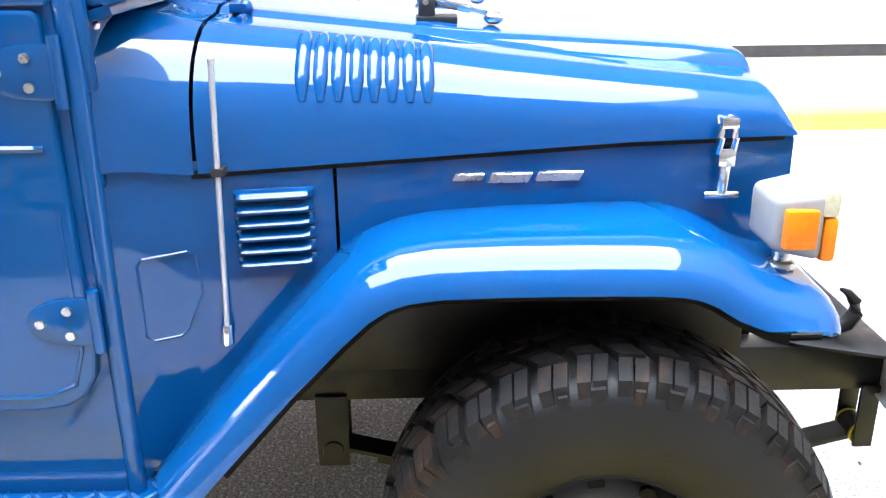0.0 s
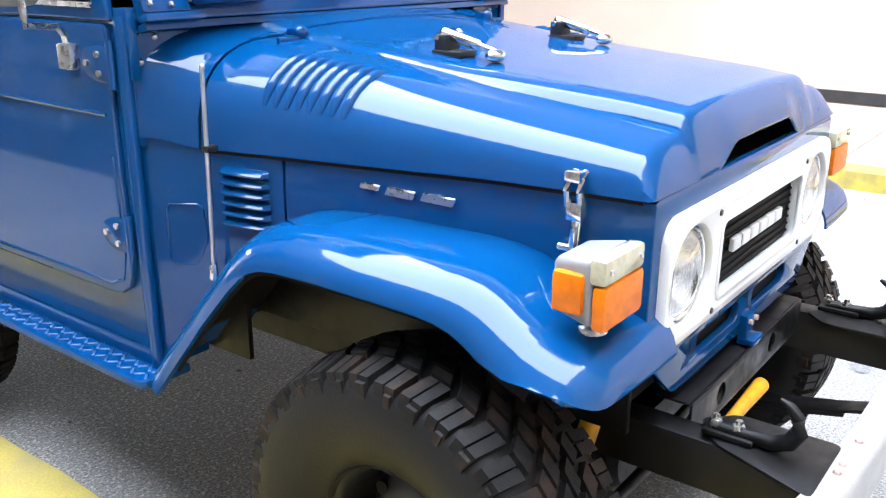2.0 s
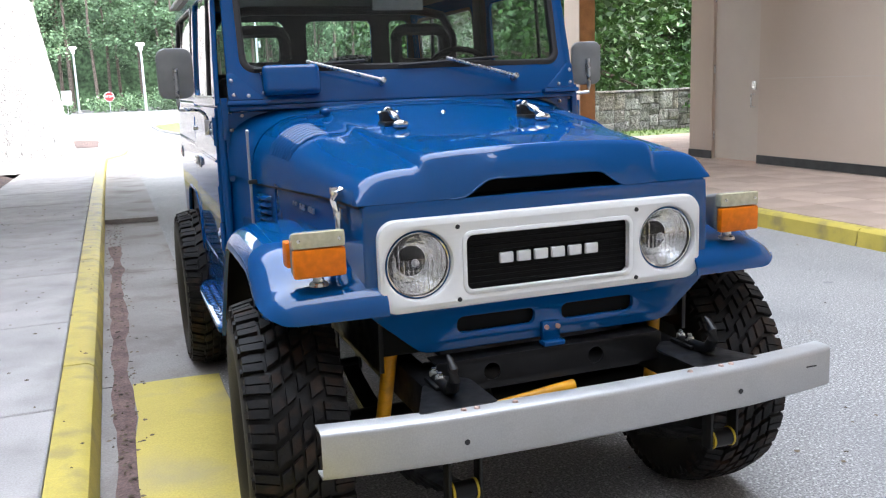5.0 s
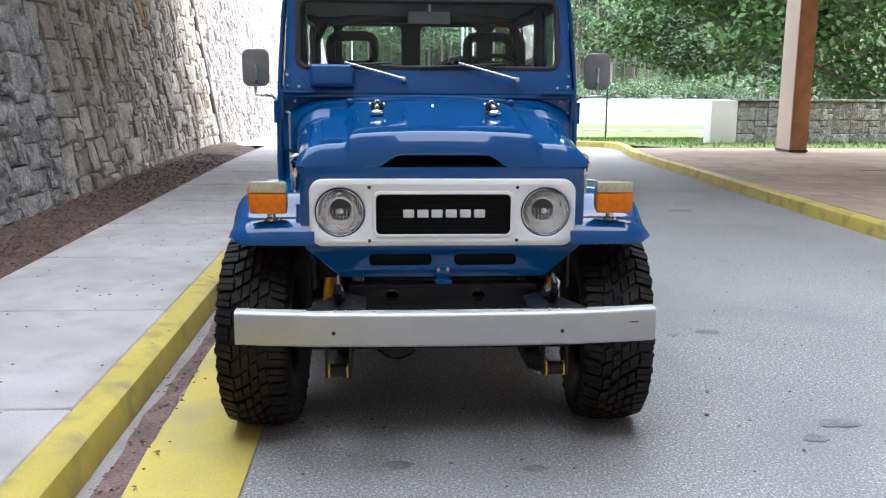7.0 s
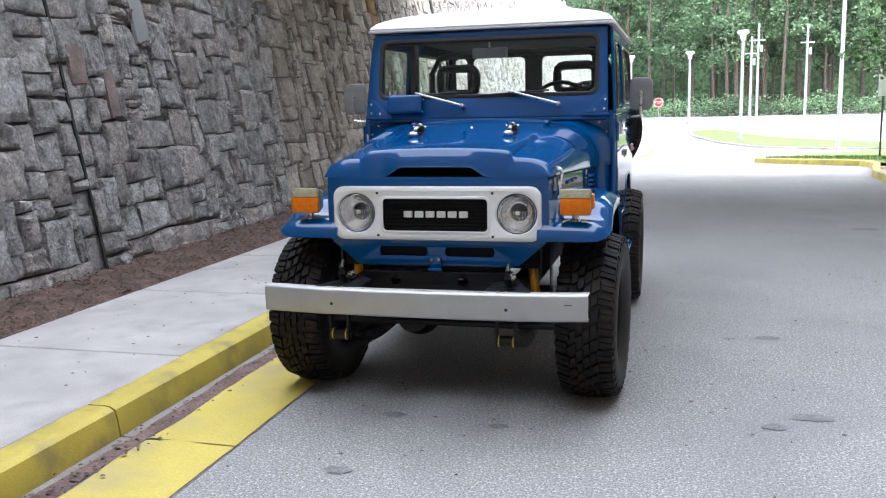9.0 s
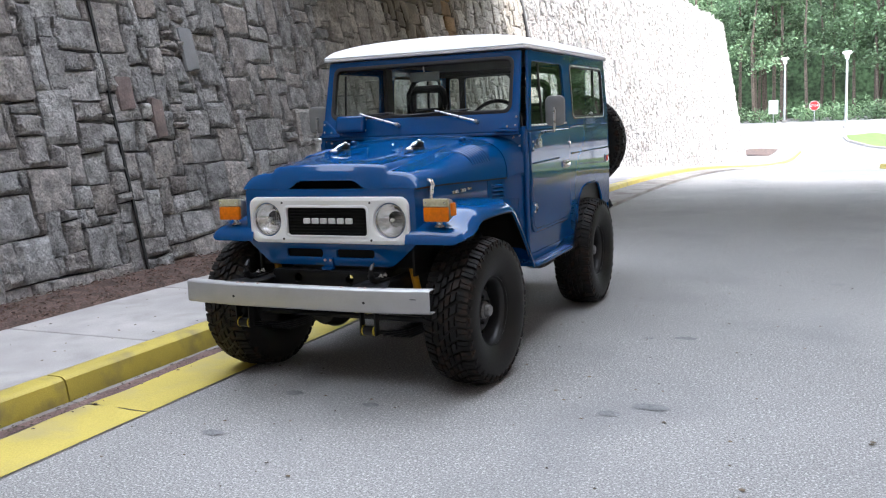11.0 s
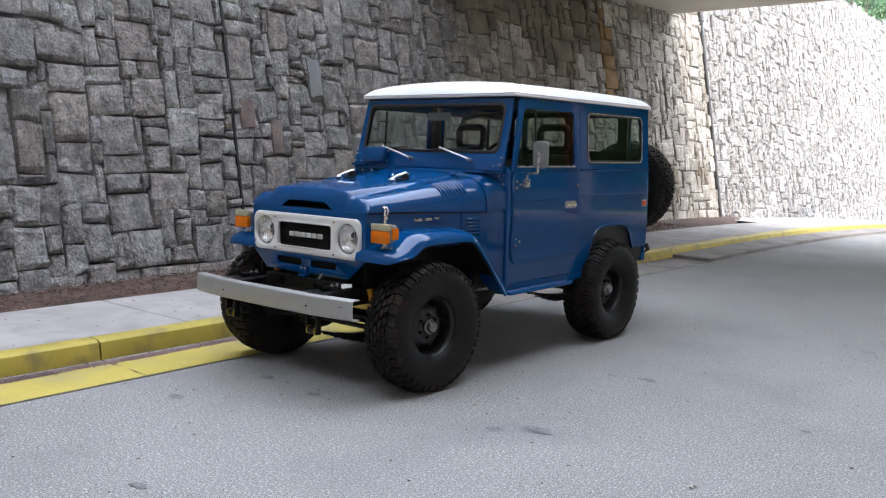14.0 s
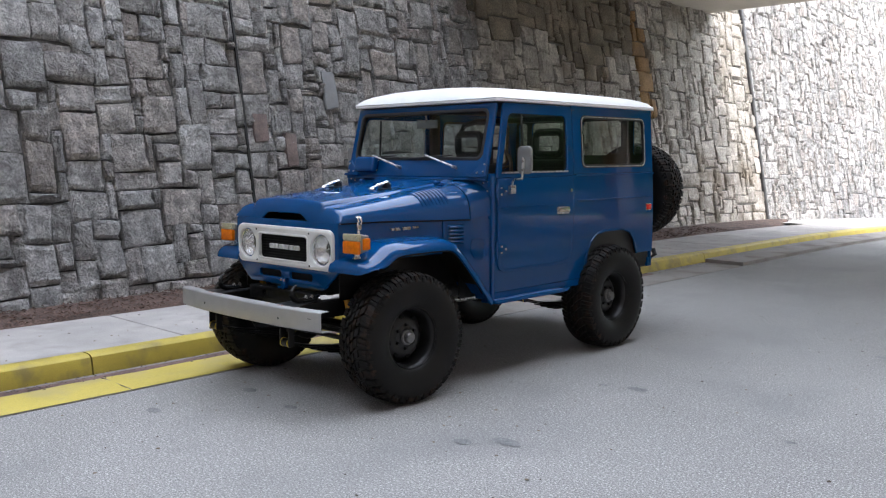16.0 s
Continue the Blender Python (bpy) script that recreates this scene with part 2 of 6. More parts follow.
SIGNWHITE = mat("white_sign_sheet", (0.80, 0.80, 0.78), 0.45, var=0.05, scale=8)
LOTPAVE = mat("pale_parking_lot", (0.42, 0.41, 0.40), 0.9, var=0.08, scale=0.2, fine=0.12, fine_scale=40, world_space=True)
WHITEWALL = mat("pale_wall", (0.62, 0.60, 0.57), 0.85, var=0.06, scale=0.6)


def glass(name, tint, rough=0.0, ior=1.45):
    m = bpy.data.materials.new(name)
    m.use_nodes = True
    b = m.node_tree.nodes["Principled BSDF"]
    b.inputs["Base Color"].default_value = (*tint, 1)
    b.inputs["Transmission Weight"].default_value = 1.0
    b.inputs["Roughness"].default_value, b.inputs["IOR"].default_value = rough, ior
    return m


GLASS = glass("window_glass", (0.80, 0.86, 0.84), ior=1.28)
LAMPGLASS = glass("lamp_glass", (0.97, 0.97, 0.97), 0.0)
MIRRORGLASS = mat("mirror_glass", (0.85, 0.85, 0.85), 0.02, 1.0)


# ---- mesh helpers ----
def finish(me, angle=38):
    me.polygons.foreach_set("use_smooth", [True] * len(me.polygons))
    me.set_sharp_from_angle(angle=radians(angle))
    return me


def mesh_of(bm, name, material, angle=38):
    me = bpy.data.meshes.new(name)
    bmesh.ops.recalc_face_normals(bm, faces=bm.faces)
    bm.to_mesh(me)
    bm.free()
    me.materials.append(material)
    return finish(me, angle)


def part(name, data, material=None, parent=None, label="", m=None, angle=38):
    """Links a bmesh or mesh as one object under a thing or a part."""
    if isinstance(data, bmesh.types.BMesh):
        data = mesh_of(data, name, material, angle)
    ob = new(name, data)
    if parent is not None:
        ob.parent = parent
    if m is not None:
        ob.matrix_basis = m
    if label:
        ob["label"] = label
    return ob


def thing(name, label, category, at=None, group="", kind=""):
    ob = new(name)
    if at is not None:
        ob.matrix_basis = at
    return tagged(ob, label, category, group, kind)


def solid(name, bm, material, label, category="", group="", kind="", at=None, angle=38):
    ob = part(name, bm, material, None, "", at, angle)
    return tagged(ob, label, category, group, kind)


def box(x0, x1, y0, y1, z0, z1, bevel=0.0, seg=2, bm=None):
    b = bmesh.new()
    m = Matrix.LocRotScale(((x0 + x1) / 2, (y0 + y1) / 2, (z0 + z1) / 2), None, (abs(x1 - x0), abs(y1 - y0), abs(z1 - z0)))
    bmesh.ops.create_cube(b, size=1, matrix=m)
    if bevel:
        bmesh.ops.bevel(b, geom=b.edges[:], offset=bevel, segments=seg, profile=0.6, affect="EDGES", clamp_overlap=True)
    return join(bm, b)


def join(bm, b):
    if bm is None:
        return b
    me = bpy.data.meshes.new("tmp")
    b.to_mesh(me)
    b.free()
    bm.from_mesh(me)
    bpy.data.meshes.remove(me)
    return bm


def moved(b, m):
    bmesh.ops.transform(b, matrix=m, verts=b.verts)
    return b


def cyl(p, q, r, r2=None, seg=16, caps=True, bm=None, bevel=0.0):
    """A rod from p to q."""
    b = bmesh.new()
    p, q = Vector(p), Vector(q)
    d = q - p
    m = Matrix.Translation((p + q) / 2) @ d.to_track_quat("Z", "Y").to_matrix().to_4x4()
    bmesh.ops.create_cone(b, cap_ends=caps, cap_tris=False, segments=seg, radius1=r, radius2=r if r2 is None else r2, depth=d.length, matrix=m)
    if bevel:
        es = [e for e in b.edges if len(e.link_faces) == 2 and any(len(f.verts) > 4 for f in e.link_faces)]
        bmesh.ops.bevel(b, geom=es, offset=bevel, segments=2, profile=0.6, affect="EDGES", clamp_overlap=True)
    return join(bm, b)


def ball(c, r, sub=2, scale=(1, 1, 1), bm=None):
    b = bmesh.new()
    bmesh.ops.create_icosphere(b, subdivisions=sub, radius=r, matrix=Matrix.Translation(c) @ Matrix.Diagonal((*scale, 1)))
    return join(bm, b)


def tube(points, r, seg=10, bm=None, closed=False):
    """A bent rod through points."""
    b = bmesh.new()
    pts = [Vector(p) for p in points]
    rings, n = [], len(pts)
    up = Vector((0.137, 0.291, 0.947))
    for k, p in enumerate(pts):
        a = pts[k - 1] if (k or closed) else pts[0]
        c = pts[(k + 1) % n] if (k < n - 1 or closed) else pts[-1]
        d = (c - a).normalized()
        s = d.cross(up).normalized()
        w = s.cross(d)
        rr = r[k] if isinstance(r, (list, tuple)) else r
        rings.append([b.verts.new(p + rr * (math.cos(2 * math.pi * j / seg) * s + math.sin(2 * math.pi * j / seg) * w)) for j in range(seg)])
    for k in range(n if closed else n - 1):
        A, B = rings[k], rings[(k + 1) % n]
        for j in range(seg):
            b.faces.new((A[j], A[(j + 1) % seg], B[(j + 1) % seg], B[j]))
    if not closed:
        b.faces.new(rings[0][::-1])
        b.faces.new(rings[-1])
    return join(bm, b)


def lathe(profile, seg=48, axis="X", bm=None, closed=False):
    """Turns (radius, along) pairs round an axis."""
    b = bmesh.new()
    rings = []
    for r, a in profile:
        ring = []
        for j in range(seg):
            t = 2 * math.pi * j / seg
            c, s = r * math.cos(t), r * math.sin(t)
            ring.append(b.verts.new({"X": (a, c, s), "Y": (c, a, s), "Z": (c, s, a)}[axis]))
        rings.append(ring)
    n = len(rings)
    for k in range(n if closed else n - 1):
        A, B = rings[k], rings[(k + 1) % n]
        for j in range(seg):
            b.faces.new((A[j], A[(j + 1) % seg], B[(j + 1) % seg], B[j]))
    return join(bm, b)


def loft(rows, bm=None, closed_u=False, closed_v=False):
    """Quads between rows of points."""
    b = bmesh.new()
    vs = [[b.verts.new(p) for p in row] for row in rows]
    n, m = len(vs), len(vs[0])
    for i in range(n if closed_v else n - 1):
        for j in range(m if closed_u else m - 1):
            q = (vs[i][j], vs[i][(j + 1) % m], vs[(i + 1) % n][(j + 1) % m], vs[(i + 1) % n][j])
            b.faces.new(q)
    return join(bm, b)


def thicken(b, t):
    bmesh.ops.recalc_face_normals(b, faces=b.faces)
    bmesh.ops.solidify(b, geom=b.faces[:], thickness=t)
    return b


def rounded(x0, x1, y0, y1, r, n=5):
    """The outline of a rectangle with round corners; r one radius, or four (from lower left, counter-clockwise)."""
    rs = r if isinstance(r, (list, tuple)) else [r] * 4
    out = []
    for (cx, cy, a0), q in zip(((x0, y0, 180), (x1, y0, 270), (x1, y1, 0), (x0, y1, 90)), rs):
        sx, sy = (1 if cx == x0 else -1), (1 if cy == y0 else -1)
        for k in range(n + 1):
            a = radians(a0 + 90 * k / n)
            out.append((cx + sx * q + q * math.cos(a), cy + sy * q + q * math.sin(a)))
    return out


def ring_of(cx, cy, r, n=32):
    return [(cx + r * math.cos(2 * math.pi * k / n), cy + r * math.sin(2 * math.pi * k / n)) for k in range(n)]


def corner_round(points, r, n=4):
    """Rounds each corner of an outline; r one radius or one for each."""
    out = []
    m = len(points)
    for k in range(m):
        q = r[k] if isinstance(r, (list, tuple)) else r
        p, a, c = Vector(points[k]), Vector(points[k - 1]), Vector(points[(k + 1) % m])
        if q <= 0:
            out.append(tuple(p))
            continue
        u, v = (a - p), (c - p)
        q = min(q, u.length * 0.48, v.length * 0.48)
        s, e = p + u.normalized() * q, p + v.normalized() * q
        for j in range(n + 1):
            t = j / n
            w = s * (1 - t) ** 2 + p * 2 * t * (1 - t) + e * t * t
            out.append((w.x, w.y))
    return out


def plate(loops, thick, bevel=0.0, plane="XZ", at=0.0, bow=None, cuts=(), bm=None):
    """A flat panel with holes, from outlines; the first is the rim. plane XZ: faces -Y; YZ: faces X; XY: faces Z. at: where its middle lies."""
    cu = bpy.data.curves.new("tmp", "CURVE")
    cu.dimensions, cu.fill_mode = "2D", "BOTH"
    cu.extrude, cu.bevel_depth, cu.bevel_resolution = max(0.0, thick / 2 - bevel), bevel, 1
    if bevel:
        cu.offset = -bevel
    for lp in loops:
        sp = cu.splines.new("POLY")
        sp.points.add(len(lp) - 1)
        for k, (x, y) in enumerate(lp):
            sp.points[k].co = (x, y, 0, 1)
        sp.use_cyclic_u = True
    ob = bpy.data.objects.new("tmp", cu)
    me = bpy.data.meshes.new_from_object(ob)
    b = bmesh.new()
    b.from_mesh(me)
    bpy.data.objects.remove(ob)
    bpy.data.curves.remove(cu)
    bpy.data.meshes.remove(me)
    bmesh.ops.remove_doubles(b, verts=b.verts, dist=1e-5)
    m = {"XZ": Matrix(((1, 0, 0, 0), (0, 0, 1, at), (0, 1, 0, 0), (0, 0, 0, 1))),
         "YZ": Matrix(((0, 0, 1, at), (1, 0, 0, 0), (0, 1, 0, 0), (0, 0, 0, 1))),
         "XY": Matrix(((1, 0, 0, 0), (0, 1, 0, 0), (0, 0, 1, at), (0, 0, 0, 1)))}[plane]
    moved(b, m)
    for co, no in cuts:
        bmesh.ops.bisect_plane(b, geom=b.verts[:] + b.edges[:] + b.faces[:], plane_co=co, plane_no=no, dist=1e-5)
    if bow:
        for v in b.verts:
            v.co = Vector(bow(*v.co))
    bmesh.ops.recalc_face_normals(b, faces=b.faces)
    return join(bm, b)


def smooth01(a, c, t):
    u = min(1.0, max(0.0, (t - a) / (c - a)))
    return u * u * (3 - 2 * u)


def lerp_table(table, y):
    """Linear reading of (y, value) pairs."""
    if y <= table[0][0]:
        return table[0][1]
    for (a, p), (c, q) in zip(table, table[1:]):
        if y <= c:
            return p + (q - p) * (y - a) / (c - a)
    return table[-1][1]


# ---- ground, road and pavement ----
def gz(y):
    """Height of the ground: level, then a dip and a rise."""
    return -1.75 * smooth01(10, 52, y) + 1.25 * smooth01(62, 104, y)


def bend(y):
    """How far the far end of the kerb and wall turns towards the road."""
    return smooth01(30, 54, y)


def sheet(xs, ys, dz=0.0, wobble=0.0):
    return loft([[(x, y, gz(y) + dz + (wobble * noise.noise((x * 3, y * 3, 0)) if wobble else 0)) for x in xs] for y in ys])


YS = [-60, -30, -15, -8, -4, 0, 4, 8] + [10 + 2 * k for k in range(46)] + [110, 130, 170, 260]
solid("ground", sheet([-160, -60, -20, -3.4, -0.75, 1, 3, 4.6, 12, 30, 70, 160], YS), ASPHALT,
      "weathered grey asphalt road and drive", "road", kind="structure")
KX0, KX1 = -1.335, -1.50        # face and back of the kerb
JOINT0, JOINT = -1.03, 3.05     # kerb and gutter joints


def kerb_piece(y0, y1, sections=5):
    sec = [(KX0, -0.05), (KX0, 0.005), (KX0 - 0.012, 0.10), (KX0 - 0.022, 0.135), (KX0 - 0.045, 0.150), (KX0 - 0.07, 0.154), (KX1, 0.154), (KX1, -0.05)]
    rows = []
    for k in range(sections + 1):
        y = y0 + (y1 - y0) * k / sections
        rows.append([(x + bend(y), y, gz(y) + z) for x, z in sec])
    b = loft(rows)
    b.faces.new([v for v in b.verts if abs(v.co.y - y0) < 1e-4])
    return b


kerb = thing("kerb", "concrete kerb painted yellow along the pavement", "kerb", kind="structure")
gutter = thing("gutter", "concrete gutter pan partly painted yellow", "gutter", kind="structure")
k = -3
while JOINT0 + JOINT * k < 58:
    y0 = JOINT0 + JOINT * k
    y1 = y0 + JOINT - 0.012
    part("kerb_block", kerb_piece(y0, y1), YELLOW, kerb)
    b = loft([[(x + bend(y), y, gz(y) + z) for x, z in ((KX0 + 0.002, 0.012), (-1.0, 0.006), (-0.752, 0.004))] for y in [y0 + (y1 - y0) * j / 4 for j in range(5)]])
    part("gutter_slab", thicken(b, -0.05), GUTTER, gutter)
    if y0 < 2:
        ye = min(y1, 2.04)
        rows = []
        for j in range(13):
            y = y0 + (ye - y0) * j / 12
            inner = -1.185 + 0.03 * noise.noise((y * 2.1, 3.3, 0)) + 0.012 * noise.noise((y * 11, 1.3, 0))
            outer = -0.757 + 0.010 * noise.noise((y * 3.7, 9.1, 0))
            rows.append([(x, y + (0.03 * noise.noise((x * 9, 0.2, y0)) if j in (12,) else 0), 0.0125 - 0.0075 * (x - KX0) / 0.58 + 0.0045) for x in (inner, -1.05, -0.9, outer)])
        part("gutter_paint", loft(rows), YELLOWFLAT, gutter, "worn yellow paint on the gutter")
    k += 1
rows = []
for j in range(112):
    y = -8 + j * 0.13
    c = -1.238 + 0.02 * noise.noise((y * 0.8, 7.7, 0))
    w = 0.05 + 0.030 * noise.noise((y * 2.4, 1.7, 0)) + 0.015 * noise.noise((y * 9, 4.7, 0))
    w = max(w, 0.012)
    rows.append([(c - w, y, gz(y) + 0.0145), (c, y, gz(y) + 0.021), (c + w, y, gz(y) + 0.0135)])
solid("gutter_silt", loft(rows), SILT, "reddish silt and debris lying in the gutter", "dirt", kind="stuff")

pavement = thing("pavement", "grey concrete pavement slabs beside the kerb", "pavement", kind="structure")
SLAB = mesh_of(box(-0.655, 0.655, -0.787, 0.787, -0.10, 0.0, 0.008, 1), "slab", CONCRETE)
for k in range(-6, 39):
    yc = -0.21 + 1.586 * (k + 0.5)
    dip = math.degrees(math.atan2(gz(yc + 0.5) - gz(yc - 0.5), 1.0))
    part("slab", SLAB, None, pavement, "", pose(-2.162 + bend(yc), yc, gz(yc) + 0.152, dip, 0, 0))
part("apron", loft([[(-2.83 + bend(y) - d * (1.15 + 0.02 * y - 0.5 * bend(y)), y, gz(y) + 0.149) for d in (0, 0.5, 1)] for y in [15.7 + 1.9 * q for q in range(21)]]), CONCRETE, pavement, "wider concrete apron up to the wall")


# ---- retaining wall ----
def wall_x(y, z):
    return -3.62 - 0.024 * y - 0.172 * (z - 1.0) + 1.5 * bend(y)


U = 0.095


def pack(cols, rows_n, breaks, rng, sizes):
    """Fills a grid with random rectangles, none across a break."""
    used = np.zeros((cols, rows_n), bool)
    out = []
    for j in range(rows_n):
        for i in range(cols):
            if used[i, j]:
                continue
            w, h = sizes[rng.randrange(len(sizes))]
            limit = cols
            for c in breaks:
                if i < c:
                    limit = min(limit, c)
            w = min(w, limit - i)
            h = min(h, rows_n - j)
            ww = 1
            while ww < w and not used[i + ww, j]:
                ww += 1
            if ww < w and i + ww < limit and ww == 0:
                ww = 1
            used[i:i + ww, j:j + h] = True
            out.append((i, j, ww, h))
    return out


def stone_geometry(c, n_hint, depth, rng, rough):
    """A rough block on four corners (counter-clockwise, seen from outside): points and faces."""
    N = 5
    gap = 0.004
    A, B, C, D = [Vector(p) for p in c]
    pts, faces = [], []

    def at(u, v):
        return A * (1 - u) * (1 - v) + B * u * (1 - v) + C * u * v + D * (1 - u) * v
    size = max((B - A).length, 0.05), max((D - A).length, 0.05)
    gu, gv = gap / size[0], gap / size[1]
    eu, ev = min(0.30, 0.022 / size[0]), min(0.30, 0.022 / size[1])
    us = [gu + eu * 0.3, gu + eu + 0.07, 0.5, 1 - gu - eu - 0.07, 1 - gu - eu * 0.3]
    vs = [gv + ev * 0.3, gv + ev + 0.07, 0.5, 1 - gv - ev - 0.07, 1 - gv - ev * 0.3]
    tilt = (rng.uniform(-1, 1) * 0.03, rng.uniform(-1, 1) * 0.03)
    ids = {}
    for a in range(N):
        for d in range(N):
            edge = a in (0, N - 1) or d in (0, N - 1)
            u = us[a] + (rng.uniform(-0.025, 0.025))
            v = vs[d] + (rng.uniform(-0.025, 0.025))
            h = depth * (0.62 if edge else 1.0) + rng.uniform(-1, 1) * rough + tilt[0] * (u - 0.5) + tilt[1] * (v - 0.5)
            ids[a, d] = len(pts)
            pts.append(at(u, v) + n_hint * h)
    for a in range(N - 1):
        for d in range(N - 1):
            faces.append((ids[a, d], ids[a + 1, d], ids[a + 1, d + 1], ids[a, d + 1]))
    loop = [(a, 0) for a in range(N - 1)] + [(N - 1, d) for d in range(N - 1)] + [(a, N - 1) for a in range(N - 1, 0, -1)] + [(0, d) for d in range(N - 1, 0, -1)]
    base = []
    for a, d in loop:
        u = gu if a == 0 else 1 - gu if a == N - 1 else us[a]
        v = gv if d == 0 else 1 - gv if d == N - 1 else vs[d]
        base.append(len(pts))
        pts.append(at(u, v) - n_hint * 0.03)
    for q in range(len(loop)):
        r = (q + 1) % len(loop)
        faces.append((base[q], base[r], ids[loop[r]], ids[loop[q]]))
    return pts, faces


class Heap:
    """Points and faces gathered for one joined mesh."""

    def __init__(self):
        self.p, self.f, self.q = [], [], []

    def add(self, pts, faces):
        o = len(self.p)
        self.p += [tuple(q) for q in pts]
        self.f += [tuple(i + o for i in fc) for fc in faces]

    def quads(self, corners):
        """Loose four-cornered faces, an array of n x 4 x 3."""
        self.q.append(corners)

    def mesh(self, name, material, angle=50):
        me = bpy.data.meshes.new(name)
        if self.q:
            c = np.concatenate(self.q)
            me.from_pydata(c.reshape(-1, 3).tolist(), [], np.arange(len(c) * 4).reshape(-1, 4).tolist())
        else:
            me.from_pydata(self.p, [], self.f)
        me.materials.append(material)
        return finish(me, angle)


WY0, WY1, WZ0, WZ1 = -9.0, 53.4, 0.0, 8.55


def wall_top(y):
    """Height of the wall's top, which falls less than the ground."""
    return 6.6 + 0.03 * (52 - max(y, 14))



wall = thing("wall_west", "battered retaining wall of rough grey granite blocks", "stone wall", kind="structure")
wys = [WY0 + 2 * j for j in range(32)] + [WY1]
b = loft([[(wall_x(y, z) - 0.012, y, z + gz(y)) for z in (WZ0 - 0.6, 0.5, 2, 4, 6, wall_top(y) - gz(y))] + [(wall_x(y, z) - 1.0, y, z + gz(y)) for z in (wall_top(y) - gz(y), 4, WZ0 - 0.6)] for y in wys], closed_u=True)
b.faces.new([v for v in b.verts if abs(v.co.y - wys[-1]) < 1e-3])
part("mortar", b, MORTAR, wall, "dark recessed mortar")
rng = random.Random(5)
cols, rows_n = int((WY1 - WY0) / U), int((WZ1 - WZ0) / U)
brk = [int(round((yy - WY0) / U)) for yy in (1.93, 15.9)]
SIZES = [(2, 2), (3, 2), (3, 3), (4, 3), (2, 3), (3, 4), (4, 4), (5, 3), (3, 3), (4, 2), (2, 1), (1, 2), (4, 3), (2, 2), (4, 5), (5, 4), (5, 2), (4, 4), (6, 4), (5, 3), (3, 1), (3, 2), (2, 4)]
jit = np.random.RandomState(3).uniform(-1, 1, (cols + 1, rows_n + 1, 2)) * 0.020
for c in brk:
    jit[c, :, 0] = 0
heaps = {"grey": Heap(), "brown": Heap(), "soot": Heap(), "rust": Heap()}
NORMAL = Vector((1, 0.024, 0.172)).normalized()
near_stones = []
for i, j, w, h in pack(cols, rows_n, brk, rng, SIZES):
    cs = []
    for a, d in ((i, j), (i + w, j), (i + w, j + h), (i, j + h)):
        y = WY0 + a * U + jit[a, d, 0]
        z = WZ0 + d * U + jit[a, d, 1]
        cs.append(Vector((wall_x(y, z), y, z + gz(y))))
    yc, zc = WY0 + (i + w / 2) * U, WZ0 + (j + h / 2) * U
    depth = rng.uniform(0.02, 0.075)
    if zc + gz(yc) > wall_top(yc) - 0.05:
        continue
    pts, faces = stone_geometry(cs, NORMAL, depth, rng, 0.015)
    if -1.9 < yc < 3.9 and zc < 3.0 and len(near_stones) < 300:
        near_stones.append((pts, faces, yc, zc))
    else:
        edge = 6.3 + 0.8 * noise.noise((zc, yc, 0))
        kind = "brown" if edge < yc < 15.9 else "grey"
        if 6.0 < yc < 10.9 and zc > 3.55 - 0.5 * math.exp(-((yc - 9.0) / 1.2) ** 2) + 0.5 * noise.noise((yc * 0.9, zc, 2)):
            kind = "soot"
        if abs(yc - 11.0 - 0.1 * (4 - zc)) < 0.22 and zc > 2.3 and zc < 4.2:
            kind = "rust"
        heaps[kind].add(pts, faces)
tagged(part("block_rest", heaps["grey"].mesh("block_rest", STONE_FAR, 20), None, wall), kind="stuff")
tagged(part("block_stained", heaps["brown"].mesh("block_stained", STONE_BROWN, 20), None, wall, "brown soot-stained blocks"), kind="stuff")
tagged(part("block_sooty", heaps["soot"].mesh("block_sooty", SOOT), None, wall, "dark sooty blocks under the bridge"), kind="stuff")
tagged(part("block_rusty", heaps["rust"].mesh("block_rusty", RUST), None, wall, "blocks with a rust streak"), kind="stuff")
for y0, y1, z0, z1, m_ in ((3.13, 3.33, 2.13, 2.60, STONE_SMOOTH), (2.03, 2.22, 1.72, 2.05, STONE_RED), (2.44, 2.62, 1.44, 1.84, STONE_RED)):
    cs = [Vector((wall_x(y, z) + 0.066, y, z)) for y, z in ((y0, z0), (y1, z0 + 0.02), (y1 - 0.01, z1), (y0 - 0.015, z1 + 0.01))]
    pts, faces = stone_geometry(cs, NORMAL, 0.02, rng, 0.002)
    me = bpy.data.meshes.new("smooth_slab")
    me.from_pydata([tuple(q) for q in pts], [], faces)
    me.materials.append(m_)
    part("smooth_slab", finish(me, 50), None, wall, "smooth sawn slab set in the wall")
part("joint_strip", thicken(loft([[(wall_x(1.93, z) + 0.03, 1.93 + d, z) for d in (-0.014, 0.014)] for z in (0, 2, 4, 7.4)]), 0.02), SKIRT, wall, "black vertical expansion joint")
# soil behind the wall
solid("bank", box(-40, -6.9, WY0, WY1 - 2, -3, 6.2), BANK, "earth bank behind the retaining wall", "bank", kind="structure")

